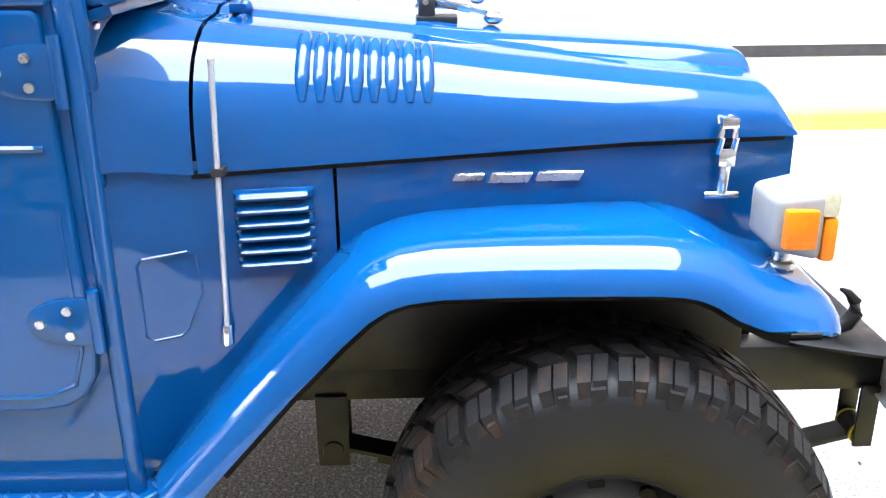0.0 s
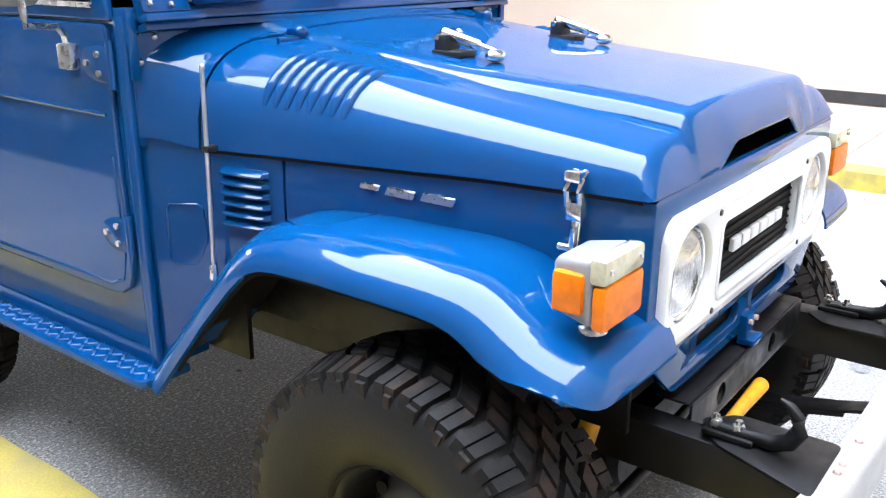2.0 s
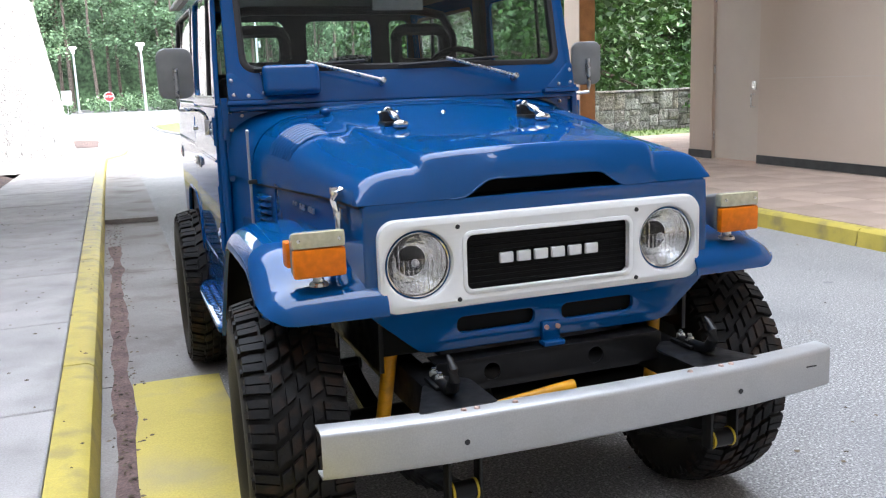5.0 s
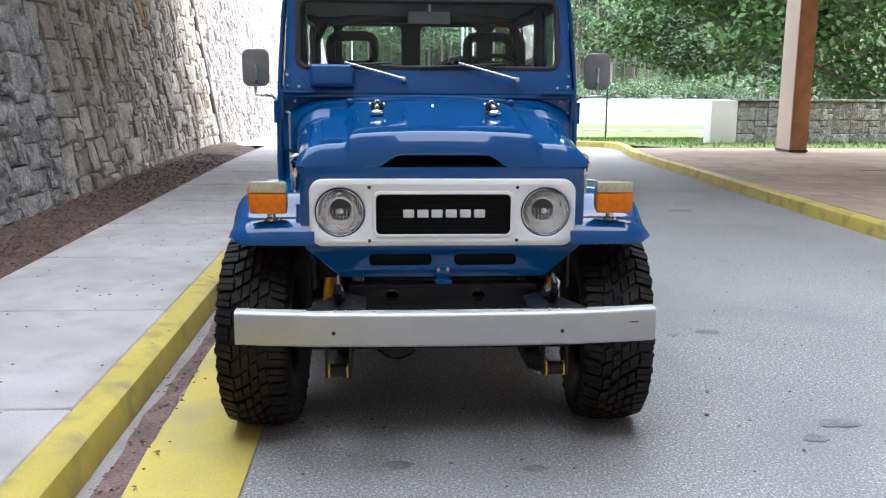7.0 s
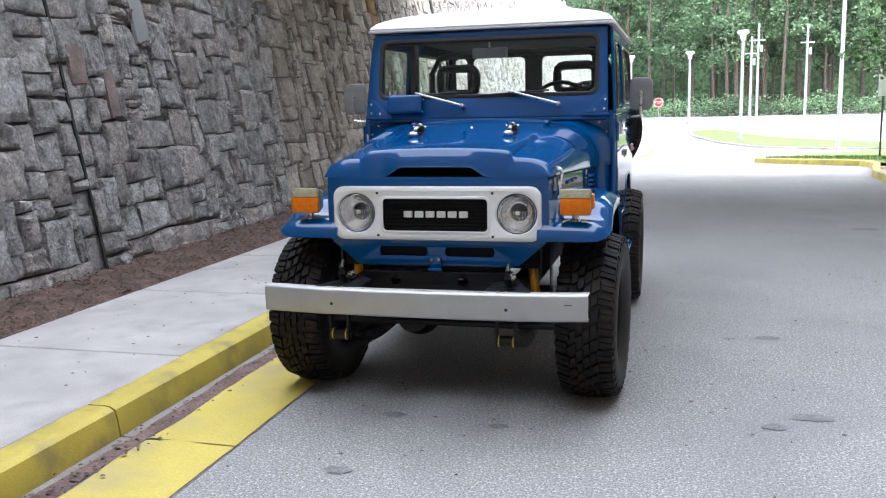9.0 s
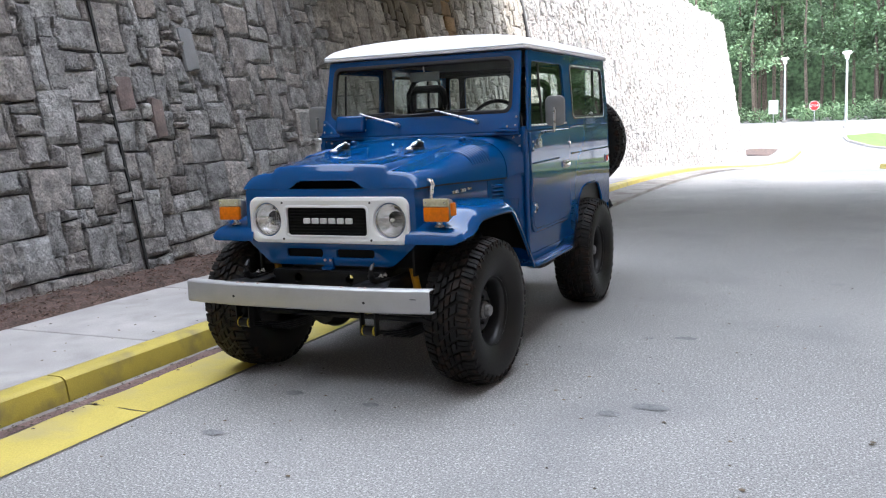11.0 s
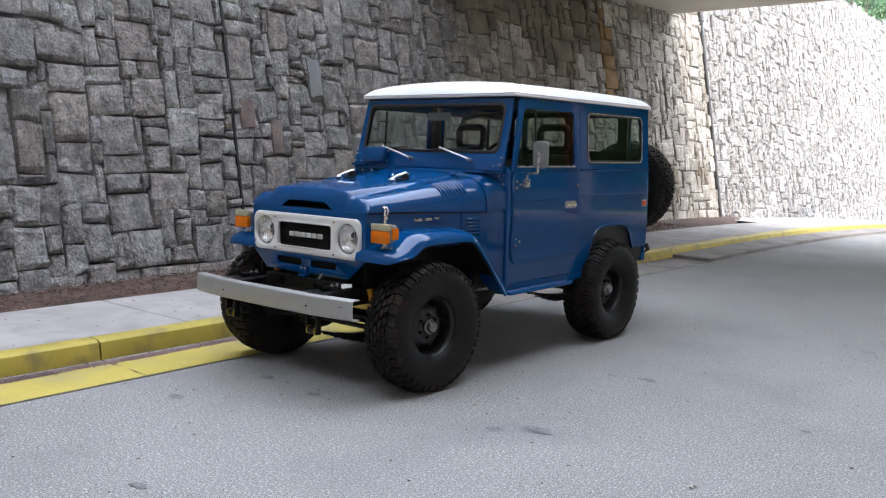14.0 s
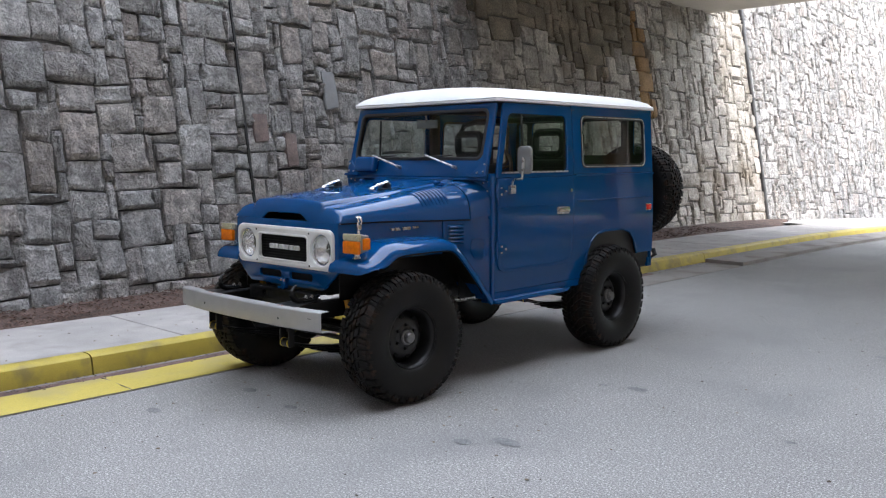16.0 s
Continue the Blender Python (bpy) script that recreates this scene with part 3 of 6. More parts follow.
# tar and water stains on the road
rng = random.Random(77)
for x, y, r in ((1.705, 1.3, 0.06), (1.766, -0.148, 0.07), (1.59, -0.31, 0.05), (1.47, 1.24, 0.03), (-0.21, -1.17, 0.05), (3.2, 6.3, 0.12), (-0.18, -0.49, 0.05), (0.35, -0.55, 0.04), (2.6, 3.4, 0.05), (0.9, -2.1, 0.04), (2.9, 0.9, 0.03), (3.4, 2.1, 0.03)):
    b = bmesh.new()
    n = 18
    vs = [b.verts.new((x + r * (1.25 + 0.35 * noise.noise((x * 9 + math.cos(q * 6.283 / n) * 1.7, y * 5, math.sin(q * 6.283 / n) * 1.7))) * math.cos(q * 6.283 / n),
                       y + r * (0.75 + 0.4 * noise.noise((y * 7 + math.sin(q * 6.283 / n) * 1.9, x, math.cos(q * 6.283 / n) * 1.9))) * math.sin(q * 6.283 / n), gz(y) + 0.004)) for q in range(n)]
    b.faces.new(vs)
    solid("road_stain", b, TAR, "dark dried stain on the asphalt", "stain", group="road stains", kind="structure")

# mulch strip
rows = []
for j in range(107):
    y = -9 + j * 0.24
    e = 1.0 - 0.93 * smooth01(14.2, 16.4, y)
    rows.append([(-3.62 + (0.805 - 0.02 * noise.noise((y * 2, 0, 0))) * e, y, gz(y) + 0.135)] +
                [(-3.62 + (x + 3.62) * e, y, gz(y) + 0.165 + 0.05 * (-x - 2.8) + 0.02 * noise.noise((x * 6, y * 3, 0))) for x in (-2.9, -3.05, -3.2, -3.4)] +
                [(wall_x(y, 0.2) - 0.1, y, gz(y) + 0.21)])
solid("mulch_bed", loft(rows), MULCH, "strip of dark red bark mulch below the wall", "mulch", kind="structure")
rows = [[(-3.0 + bend(y) - d * 2.6, y, gz(y) + 0.10 + 0.10 * math.sin(math.pi * d)) for d in (0, 0.25, 0.5, 0.75, 1)] for y in [54.2 + 1.1 * q for q in range(9)]]
solid("mulch_bed", loft(rows), MULCH, "reddish mulch bed past the end of the wall", "mulch", kind="structure")
hp = Heap()
rng = random.Random(11)
for _ in range(2600):
    y, x = rng.uniform(-3, 12), rng.uniform(-3.5, -2.78)
    L, w = rng.uniform(0.02, 0.075), rng.uniform(0.006, 0.016)
    a, t = rng.uniform(0, 6.28), rng.uniform(-0.4, 0.4)
    d, n = Vector((math.cos(a), math.sin(a), t)) * L / 2, Vector((-math.sin(a), math.cos(a), 0)) * w / 2
    c = Vector((x, y, gz(y) + 0.178 + 0.05 * (-x - 2.8)))
    hp.add([c - d - n, c + d - n, c + d + n, c - d + n, c + Vector((0, 0, 0.012))], [(0, 1, 4), (1, 2, 4), (2, 3, 4), (3, 0, 4)])
CHIP = mat("bark_chip", (0.11, 0.07, 0.055), 0.9, island_tone=0.6)
tagged(new("bark_chips", hp.mesh("bark_chips", CHIP)), "loose chips of dark bark", "mulch", kind="stuff")
hp = Heap()
for _ in range(1300):
    if rng.random() < 0.14:
        y, x = rng.uniform(-3, 9), rng.uniform(-2.8, -1.36)
        z = gz(y) + 0.156
    elif rng.random() < 0.5:
        y, x = rng.uniform(-4, 12), rng.uniform(-1.33, 4.5)
        z = gz(y) + 0.004
    else:
        y, x = rng.uniform(-3, 8), rng.gauss(-1.23, 0.05)
        z = gz(y) + 0.024
    s, a = rng.uniform(0.005, 0.016), rng.uniform(0, 6.28)
    pts = [Vector((x + s * rng.uniform(0.5, 1.2) * math.cos(a + q * 1.257), y + s * rng.uniform(0.5, 1.2) * math.sin(a + q * 1.257), z + rng.uniform(0, 0.003))) for q in range(5)]
    hp.add(pts + [Vector((x, y, z + 0.006))], [(q, (q + 1) % 5, 5) for q in range(5)])
LITTER = mat("leaf_litter", (0.10, 0.075, 0.05), 0.9, island_tone=0.7)
tagged(new("leaf_litter", hp.mesh("leaf_litter", LITTER)), "small dry leaf scraps and grit", "litter", kind="stuff")

# drain pipe and expansion joint on the wall
pipe = thing("drain_pipe", "dark metal drain pipe fixed on the wall", "pipe")
P0, P1 = Vector((wall_x(15.9, 0.1) + 0.06, 15.9, gz(15.9) + 0.05)), Vector((wall_x(15.9, 7.2) + 0.06, 15.9, 7.2))
PIPEMAT = mat("pipe_metal", (0.10, 0.10, 0.105), 0.5, 0.4, var=0.2, scale=6)
part("tube", cyl(P0, P1, 0.045), PIPEMAT, pipe)
for q in (0.15, 0.4, 0.65, 0.9):
    c = P0.lerp(P1, q)
    part("clip", box(c.x - 0.09, c.x + 0.055, c.y - 0.06, c.y + 0.06, c.z - 0.02, c.z + 0.02, 0.006), PIPEMAT, pipe)

# ---- bridge deck, building, plaza ----
SZ = 4.62
deck = thing("bridge_deck", "concrete bridge deck with a plain beige soffit", "bridge", kind="structure")
part("soffit", box(-7, 40, 5.3, 14.35, SZ, SZ + 0.5, 0.03), SOFFIT, deck)
part("parapet", box(-7, 40, 5.25, 5.6, SZ + 0.5, 6.2, 0.03), SOFFIT, deck)
part("parapet", box(-7, 40, 14.05, 14.40, SZ + 0.5, 6.2, 0.03), SOFFIT, deck)
BX = 7.53
# unseen wall, added to block the southern sky and bounce a little light back
solid("wall_south", box(-26, 24, -13.5, -13.0, -0.1, 27.0), BLOCK_SOUTH, "unseen plain brown wall added to block the southern sky", "building wall", kind="structure")
bld = thing("wall_east", "cream rendered building wall with a black skirting", "building wall", kind="structure")
part("wall_face", box(BX, BX + 0.4, 5.2, 7.80, 0.10, 4.61), STUCCO, bld)
part("wall_face", box(BX, BX + 0.4, -7, 5.2, 0.10, 4.61), STUCCO, bld)
# unseen block above the building, added to keep eastern sky and sun off the car
part("upper_storey", box(9.6, 10.1, -13, 12.5, 4.4, 23.0), BLOCK_EAST, bld, "unseen dark block added to shut out eastern sky and sun")
part("wall_face", box(BX, BX + 0.4, 8.84, 9.40, 0.10, 4.61), STUCCO, bld)
part("wall_face", box(BX, BX + 0.4, 7.80, 8.84, 3.0, 4.61), STUCCO, bld)
part("wall_face", box(BX + 0.4, 24, 9.0, 9.40, 0.10, 4.61), STUCCO, bld)
part("skirting", box(BX - 0.012, BX + 0.01, -7, 7.80, 0.152, 0.275, 0.003, 1), SKIRT, bld)
part("skirting", box(BX - 0.012, BX + 0.01, 8.84, 9.412, 0.152, 0.275, 0.003, 1), SKIRT, bld)
for zz in (1.35, 2.55):
    part("reveal_strip", box(BX - 0.006, BX + 0.005, -7, 7.78, zz, zz + 0.012), STUCCO_DOOR, bld)
door = thing("door_1", "closed cream painted metal door flush in the wall", "door", kind="structure")
part("leaf", box(BX + 0.03, BX + 0.08, 7.82, 8.82, 0.17, 2.98, 0.004, 1), STUCCO_DOOR, door)
for zz in (0.45, 1.45, 2.5):
    part("hinge", cyl((BX + 0.02, 8.815, zz), (BX + 0.02, 8.815, zz + 0.13), 0.012), DULL_CHROME, door)
b = tube([(BX + 0.03, 7.92, 1.14), (BX - 0.03, 7.92, 1.14), (BX - 0.035, 7.92, 1.05), (BX - 0.03, 7.92, 0.96), (BX + 0.03, 7.92, 0.96)], 0.010)
part("handle", b, DULL_CHROME, door)
part("lock_plate", box(BX + 0.012, BX + 0.032, 7.88, 7.96, 1.20, 1.32, 0.004), DULL_CHROME, door)

KRX = 4.55
kerb_e = thing("kerb_east", "yellow painted kerb along the brick plaza", "kerb", kind="structure")


def kerb_along(pts, height=0.15, width=0.15):
    """A kerb on the left of a line of points."""
    rows = []
    n = len(pts)
    for q, (x, y) in enumerate(pts):
        a, c = Vector(pts[max(q - 1, 0)]), Vector(pts[min(q + 1, n - 1)])
        d = (c - a).normalized()
        nn = Vector((d.y, -d.x))
        rows.append([(x + nn.x * o, y + nn.y * o, gz(y) + z) for o, z in ((0, -0.05), (0, 0.004), (0.015, height * 0.85), (0.045, height), (width, height), (width, -0.05))])
    return loft(rows)


EAST = [(KRX, -16), (KRX, -8), (KRX, -4), (KRX, 0), (KRX, 3), (KRX, 6), (KRX + 0.03, 9), (KRX + 0.08, 12), (4.75, 14), (5.05, 15.6), (5.35, 17), (5.5, 18.2), (5.45, 19.2)]
for a in range(len(EAST) - 1):
    part("kerb_block", kerb_along([EAST[a], (Vector(EAST[a]) * 0.5 + Vector(EAST[a + 1]) * 0.5), (Vector(EAST[a + 1]) * 0.997 + Vector(EAST[a]) * 0.003)]), YELLOW, kerb_e)
plaza = thing("plaza", "pale brick paving of the covered plaza", "paving", kind="structure")
part("bed", loft([[(x, y, gz(y) + 0.142) for x in (KRX + 0.14 + 0.9 * smooth01(12, 18, y), 9, 24)] for y in (-16, -8, 0, 6, 10, 12, 14, 15.2)]), BRICKPAVE, plaza)
TILE = mesh_of(box(-0.297, 0.297, -0.297, 0.297, -0.02, 0.0, 0.004, 1), "paver", BRICKPAVE)
for i in range(5):
    for j in range(-6, 25):
        y = 0.3 + 0.6 * j
        x = KRX + 0.46 + 0.6 * i + 0.9 * smooth01(12, 18, y)
        if x > BX - 0.3 and y < 9.6:
            continue
        part("paver", TILE, None, plaza, "", pose(x, y, gz(y) + 0.153, math.degrees(math.atan2(gz(y + .3) - gz(y - .3), .6)), 0, 0))
col = thing("column", "square timber-clad column on the plaza", "column", kind="structure")
part("shaft", box(7.76, 8.10, 13.35, 13.97, 0.10, SZ, 0.012), WOODCOL, col)
# cream panel: the sky's highlight on this side, put into the colour
part("cladding", box(7.742, 7.76, 13.35, 13.97, 0.16, SZ - 0.01, 0.004, 1), STUCCO, col, "pale panel giving this side its skylit tone")
part("plinth", box(7.735, 8.115, 13.33, 13.99, 0.14, 0.175, 0.008), SKIRT, col)

# low stone wall beyond the plaza
low = thing("low_wall", "low dry-stone wall with a flat stone cap", "stone wall", kind="structure")
part("core", box(8.85, 24, 18.85, 19.2, -0.6, 1.02), MORTAR, low)
rng = random.Random(9)
jw = np.random.RandomState(8).uniform(-1, 1, (200, 30, 2)) * 0.022
hp = Heap()
for i, j, w, h in pack(75, 7, [], rng, [(2, 2), (3, 2), (2, 1), (2, 2), (3, 3), (2, 3), (1, 1), (3, 2)]):
    cs = [Vector((8.85 + a * 0.16 + jw[a, d, 0], 18.85, -0.12 + d * 0.16 + jw[a, d, 1])) for a, d in ((i, j), (i + w, j), (i + w, j + h), (i, j + h))]
    pts, faces = stone_geometry(cs, Vector((0, -1, 0)), rng.uniform(0.02, 0.06), rng, 0.006)
    me = bpy.data.meshes.new("block")
    me.from_pydata([tuple(q) for q in pts], [], faces)
    me.materials.append(STONE)
    part("block", finish(me, 50), None, low)
for k in range(19):
    part("cap", box(8.8 + 0.8 * k, 9.59 + 0.8 * k, 18.76, 19.28, 1.012, 1.062, 0.012), STONE, low, "flat grey cap stone")
part("end_pier", box(8.15, 8.84, 18.80, 19.3, -0.5, 1.02, 0.02), WHITEWALL, low, "pale rendered end pier")


# ---- grass islands, poles and signs ----
def island(name, pts, label):
    b = bmesh.new()
    vs = [b.verts.new((x, y, gz(y) + 0.13)) for x, y in pts]
    f = b.faces.new(vs)
    bmesh.ops.triangulate(b, faces=[f])
    for _ in range(2):
        bmesh.ops.subdivide_edges(b, edges=b.edges[:], cuts=2, use_grid_fill=True)
    for v in b.verts:
        v.co.z = gz(v.co.y) + 0.13 + 0.02 * noise.noise((v.co.x, v.co.y, 0))
    return solid(name, b, GRASS, label, "grass", kind="structure")


ISL1 = [(5.5, 19.2), (4.6, 20.6), (3.7, 22.4), (3.5, 24.5), (4.0, 30), (5.5, 37), (8.5, 47), (12, 52), (24, 50), (24, 15.2), (7.0, 15.2), (6.0, 15.4), (5.6, 17.2), (5.66, 18.3)]
island("grass_island", ISL1, "bright green lawn island with a yellow kerb")
ISL2 = [(10.5, 54), (6.4, 57), (4.2, 64), (2.6, 72), (2.3, 77), (4.5, 79), (8, 70), (14, 62), (30, 58), (30, 54)]
island("grass_verge", ISL2, "narrow lawn verge beside the car park")
b = kerb_along([(5.45, 19.2), (4.6, 20.5), (3.75, 22.2), (3.45, 24.5), (3.9, 30), (5.4, 37), (8.4, 47)][::1])
part("kerb_block", b, YELLOW, kerb_e)
kerb_v = thing("kerb_verge", "pale concrete kerb round the lawn verge", "kerb", kind="structure")
part("kerb_block", kerb_along([(30, 53.8), (10.5, 53.8), (6.3, 56.8), (4.1, 64), (2.5, 72), (2.2, 77)][::-1]), CONCRETE, kerb_v)
solid("car_park", sheet([9, 20, 40, 90], [59, 62, 66, 70, 74, 78, 82, 86], 0.02), LOTPAVE, "pale empty car park surface", "car park", kind="structure")
hp = Heap()
rng = random.Random(21)
for _ in range(9000):
    x, y = rng.uniform(3.6, 20), rng.uniform(15.5, 34)
    if x < lerp_table([(15.4, 6.3), (17.2, 5.9), (19.5, 5.6), (20.6, 4.9), (22.4, 4.0), (24.5, 3.8), (30, 4.3), (37, 5.8)], y) or (y > 18.7 and y < 19.4 and x > 8):
        continue
    hgt, a = rng.uniform(0.05, 0.13), rng.uniform(0, 6.28)
    c = Vector((x, y, gz(y) + 0.12))
    d = Vector((math.cos(a), math.sin(a), 0)) * rng.uniform(0.01, 0.02)
    hp.add([c - d, c + d, c + Vector((rng.uniform(-.05, .05), rng.uniform(-.05, .05), hgt))], [(0, 1, 2)])
tagged(new("grass_blades", hp.mesh("grass_blades", BLADE)), "short green grass blades", "grass", kind="stuff")


def lamp_post(x, y, h, r=0.13):
    p = thing("street_lamp", "grey metal car park lamp post with a flared head", "street lamp", pose(x, y, gz(y)), group="car park lamp posts")
    part("base", cyl((0, 0, -0.1), (0, 0, 0.25), r * 2.2, bevel=0.01), CONCRETE, p)
    part("pole", cyl((0, 0, 0.2), (0, 0, h - 0.3), r, r * 0.75), POLE, p)
    part("head", lathe([(0.02, h), (0.36, h - 0.02), (0.42, h - 0.12), (0.42, h - 0.22), (0.22, h - 0.38), (0.16, h - 0.75), (0.0, h - 0.75)], 20, "Z"), SIGNWHITE, p)
    return p


for x, y, h in ((5.74, 66.4, 8.2), (2.2, 87.5, 7.1), (-4.2, 103, 7.2)):
    lamp_post(x, y, h)
for x, y, h in ((10.3, 52.1, 13), (7.76, 85.2, 8.2), (8.35, 85.15, 9.4), (12.3, 82.5, 9.0)):
    p = thing("utility_pole", "tall plain grey utility pole", "pole", pose(x, y, gz(y)), group="tall poles")
    part("shaft", cyl((0, 0, -0.1), (0, 0, h), 0.13, 0.09), POLE, p)
    part("crossarm", box(-0.6, 0.6, -0.05, 0.05, h - 1.6, h - 1.48, 0.01), POLE, p)
    part("transformer", cyl((0.25, 0, h - 2.6), (0.25, 0, h - 2.0), 0.14), POLE, p)
s = thing("stop_sign", "red octagonal stop sign on a thin post", "road sign", pose(-1.0, 100.3, gz(100.3)) @ Matrix.Scale(1.3, 4))
part("post", cyl((0, 0.03, -0.1), (0, 0.03, 1.75), 0.03), POLE, s)
part("rim", plate([[(0.42 * math.cos(radians(22.5 + 45 * q)), 1.35 + 0.42 * math.sin(radians(22.5 + 45 * q))) for q in range(8)]], 0.01, plane="XZ", at=0.0), SIGNWHITE, s)
part("face", plate([[(0.385 * math.cos(radians(22.5 + 45 * q)), 1.35 + 0.385 * math.sin(radians(22.5 + 45 * q))) for q in range(8)]], 0.01, plane="XZ", at=-0.01), SIGNRED, s)
fc = bpy.data.curves.new("word", "FONT")
fc.body, fc.size, fc.align_x, fc.align_y, fc.extrude = "STOP", 0.26, "CENTER", "CENTER", 0.003
tmp = bpy.data.objects.new("word", fc)
me = bpy.data.meshes.new_from_object(tmp)
bpy.data.objects.remove(tmp)
me.materials.clear()
me.materials.append(SIGNWHITE)
part("lettering", me, None, s, "white capital letters", pose(0, -0.02, 1.35, 90))
s = thing("notice_board", "blank white notice board on a thin post", "road sign", pose(-5.3, 102, gz(102)))
part("post", cyl((0, 0.03, -0.1), (0, 0.03, 1.6), 0.05), POLE, s)
part("panel", box(-0.5, 0.5, -0.03, 0.0, 1.0, 2.5, 0.02), SIGNWHITE, s)
s = thing("parking_sign", "small white sign on a dark post in the lawn", "road sign", pose(7.7, 28, gz(28) + 0.1))
part("post", box(-0.03, 0.03, -0.02, 0.02, -0.2, 2.75, 0.004), PIPEMAT, s)
part("panel", box(-0.15, 0.15, -0.035, -0.022, 2.05, 2.75, 0.004), SIGNWHITE, s)


# ---- trees ----
def leaf_cloud(hp, centre, radii, n, size, rng, shell=0.55):
    rs = np.random.RandomState(rng.randrange(1 << 30))

    def unit(v):
        return v / np.maximum(np.linalg.norm(v, axis=1, keepdims=True), 1e-6)
    k = shell + (1 - shell) * rs.rand(n, 1)
    c = np.array(centre) + unit(rs.normal(size=(n, 3))) * np.array(radii) * k
    s = size * rs.uniform(0.6, 1.3, (n, 1))
    u = unit(rs.normal(size=(n, 3)) * (1, 1, 0.6))
    w = unit(np.cross(u, rs.normal(size=(n, 3))))
    hp.quads(np.stack([c - u * s * 0.5, c + w * s * 0.28 - u * s * 0.1, c + u * s * 0.5, c - w * s * 0.28 - u * s * 0.1], axis=1))


def broad_tree(name, x, y, h, spread, seed, leaves, size, label, low_boughs=False):
    rng = random.Random(seed)
    t = thing(name, label, "tree", pose(x, y, gz(y) - 0.1))
    r0 = h * 0.028
    pts = [(0.10 * k * rng.uniform(-1, 1), 0.10 * k * rng.uniform(-1, 1), h * 0.75 * k / 6) for k in range(7)]
    bm = tube(pts, [r0 * (1.25 if k == 0 else 1 - 0.12 * k) for k in range(7)], 10)
    hp = Heap()
    for k in range(26):
        z0 = h * rng.uniform(0.22, 0.72)
        a = k * 2.4 + rng.uniform(-0.4, 0.4)
        L = spread * rng.uniform(0.55, 1.0) * (1.1 - 0.45 * z0 / h)
        rise = rng.uniform(-0.02, 0.35) * h * 0.5 if not (low_boughs and k % 3 == 0) else -0.16 * h * rng.uniform(0.5, 1.1)
        q = [Vector((0, 0, z0)), Vector((math.cos(a) * L * 0.4, math.sin(a) * L * 0.4, z0 + rise * 0.55 + 0.25)), Vector((math.cos(a) * L, math.sin(a) * L, z0 + rise))]
        tube(q, [r0 * 0.42, r0 * 0.25, r0 * 0.06], 6, bm)
        for f in (0.45, 0.7, 0.9, 1.05):
            c = q[0].lerp(q[2], f) + Vector((rng.uniform(-0.5, 0.5), rng.uniform(-0.5, 0.5), rng.uniform(-0.2, 0.5)))
            s = spread * rng.uniform(0.16, 0.30)
            leaf_cloud(hp, c, (s, s, s * 0.55), leaves // 104, size, rng, 0.25)
    part("trunk", bm, BARK, t)
    part("crown", hp.mesh("crown", LEAF), None, t, "dense green leafy crown")
    return t


broad_tree("tree", 12.2, 23.0, 11.0, 7.0, 4, 46000, 0.23, "large leafy green tree with low hanging boughs", True)
broad_tree("tree", 22, 33, 12.0, 7.0, 6, 24000, 0.26, "large leafy green tree beyond the low wall", True)
broad_tree("tree", 19.0, 27.0, 9.0, 5.0, 8, 24000, 0.24, "leafy green tree behind the low wall", True)


def woods(name, x0, x1, y0, y1, n, seed, label, h0=14, h1=26):
    rng = random.Random(seed)
    hp, tr = Heap(), bmesh.new()
    for _ in range(n):
        x, y = rng.uniform(x0, x1), rng.uniform(y0, y1)
        h = rng.uniform(h0, h1)
        g = gz(y)
        tube([(x, y, g - 0.3), (x + rng.uniform(-.4, .4), y, g + h * 0.5), (x + rng.uniform(-.6, .6), y, g + h * 0.92)], [0.22, 0.16, 0.05], 5, tr)
        for _ in range(15):
            zc = g + h * rng.uniform(0.35, 1.0)
            s = rng.uniform(1.0, 2.3) * (1.25 - 0.5 * (zc - g) / h)
            leaf_cloud(hp, (x + rng.uniform(-2.2, 2.2), y + rng.uniform(-2.2, 2.2), zc), (s, s, s * 0.7), 125, 0.42, rng, 0.2)
    t = thing(name, label, "woods", kind="stuff")
    part("trunks", tr, BARK, t)
    part("foliage", hp.mesh("foliage", LEAF_HAZED), None, t)
    # undergrowth
    hp = Heap()
    for _ in range(n * 3):
        x, y = rng.uniform(x0, x1), y0 + rng.uniform(-3, 3)
        s = rng.uniform(0.7, 1.7)
        leaf_cloud(hp, (x, y, gz(y) + s * 0.8), (s * 1.2, s, s), 110, 0.32, rng, 0.3)
    part("undergrowth", hp.mesh("undergrowth", LEAF_HAZED), None, t)


woods("far_woods", -34, 62, 105, 122, 105, 31, "dense far green wood with tall pines")
woods("side_woods", -40, -8, 62, 92, 34, 33, "green trees beyond the end of the wall", 9, 18)
woods("east_woods", 34, 60, 36, 92, 44, 35, "green trees along the car park", 10, 20)
solid("backdrop_trees", loft([[(x, 129 + 0.002 * x * x, z) for x in range(-160, 161, 20)] for z in (-1, 8, 17, 25)]),
      mat("distant_canopy", (0.06, 0.105, 0.05), 0.95, var=0.5, scale=0.35, fine=0.6, fine_scale=2.2, bump=1.0, bump_scale=1.5), "dark green mass of distant trees", "trees", kind="structure")


# ---- the off-road vehicle: nose towards -Y, front axle at y = 0 ----
car = thing("off_road_car", "blue vintage off-road car with a white roof, beside the kerb", "car", pose(0.0, 0, 0, 0, 0, 0.0))

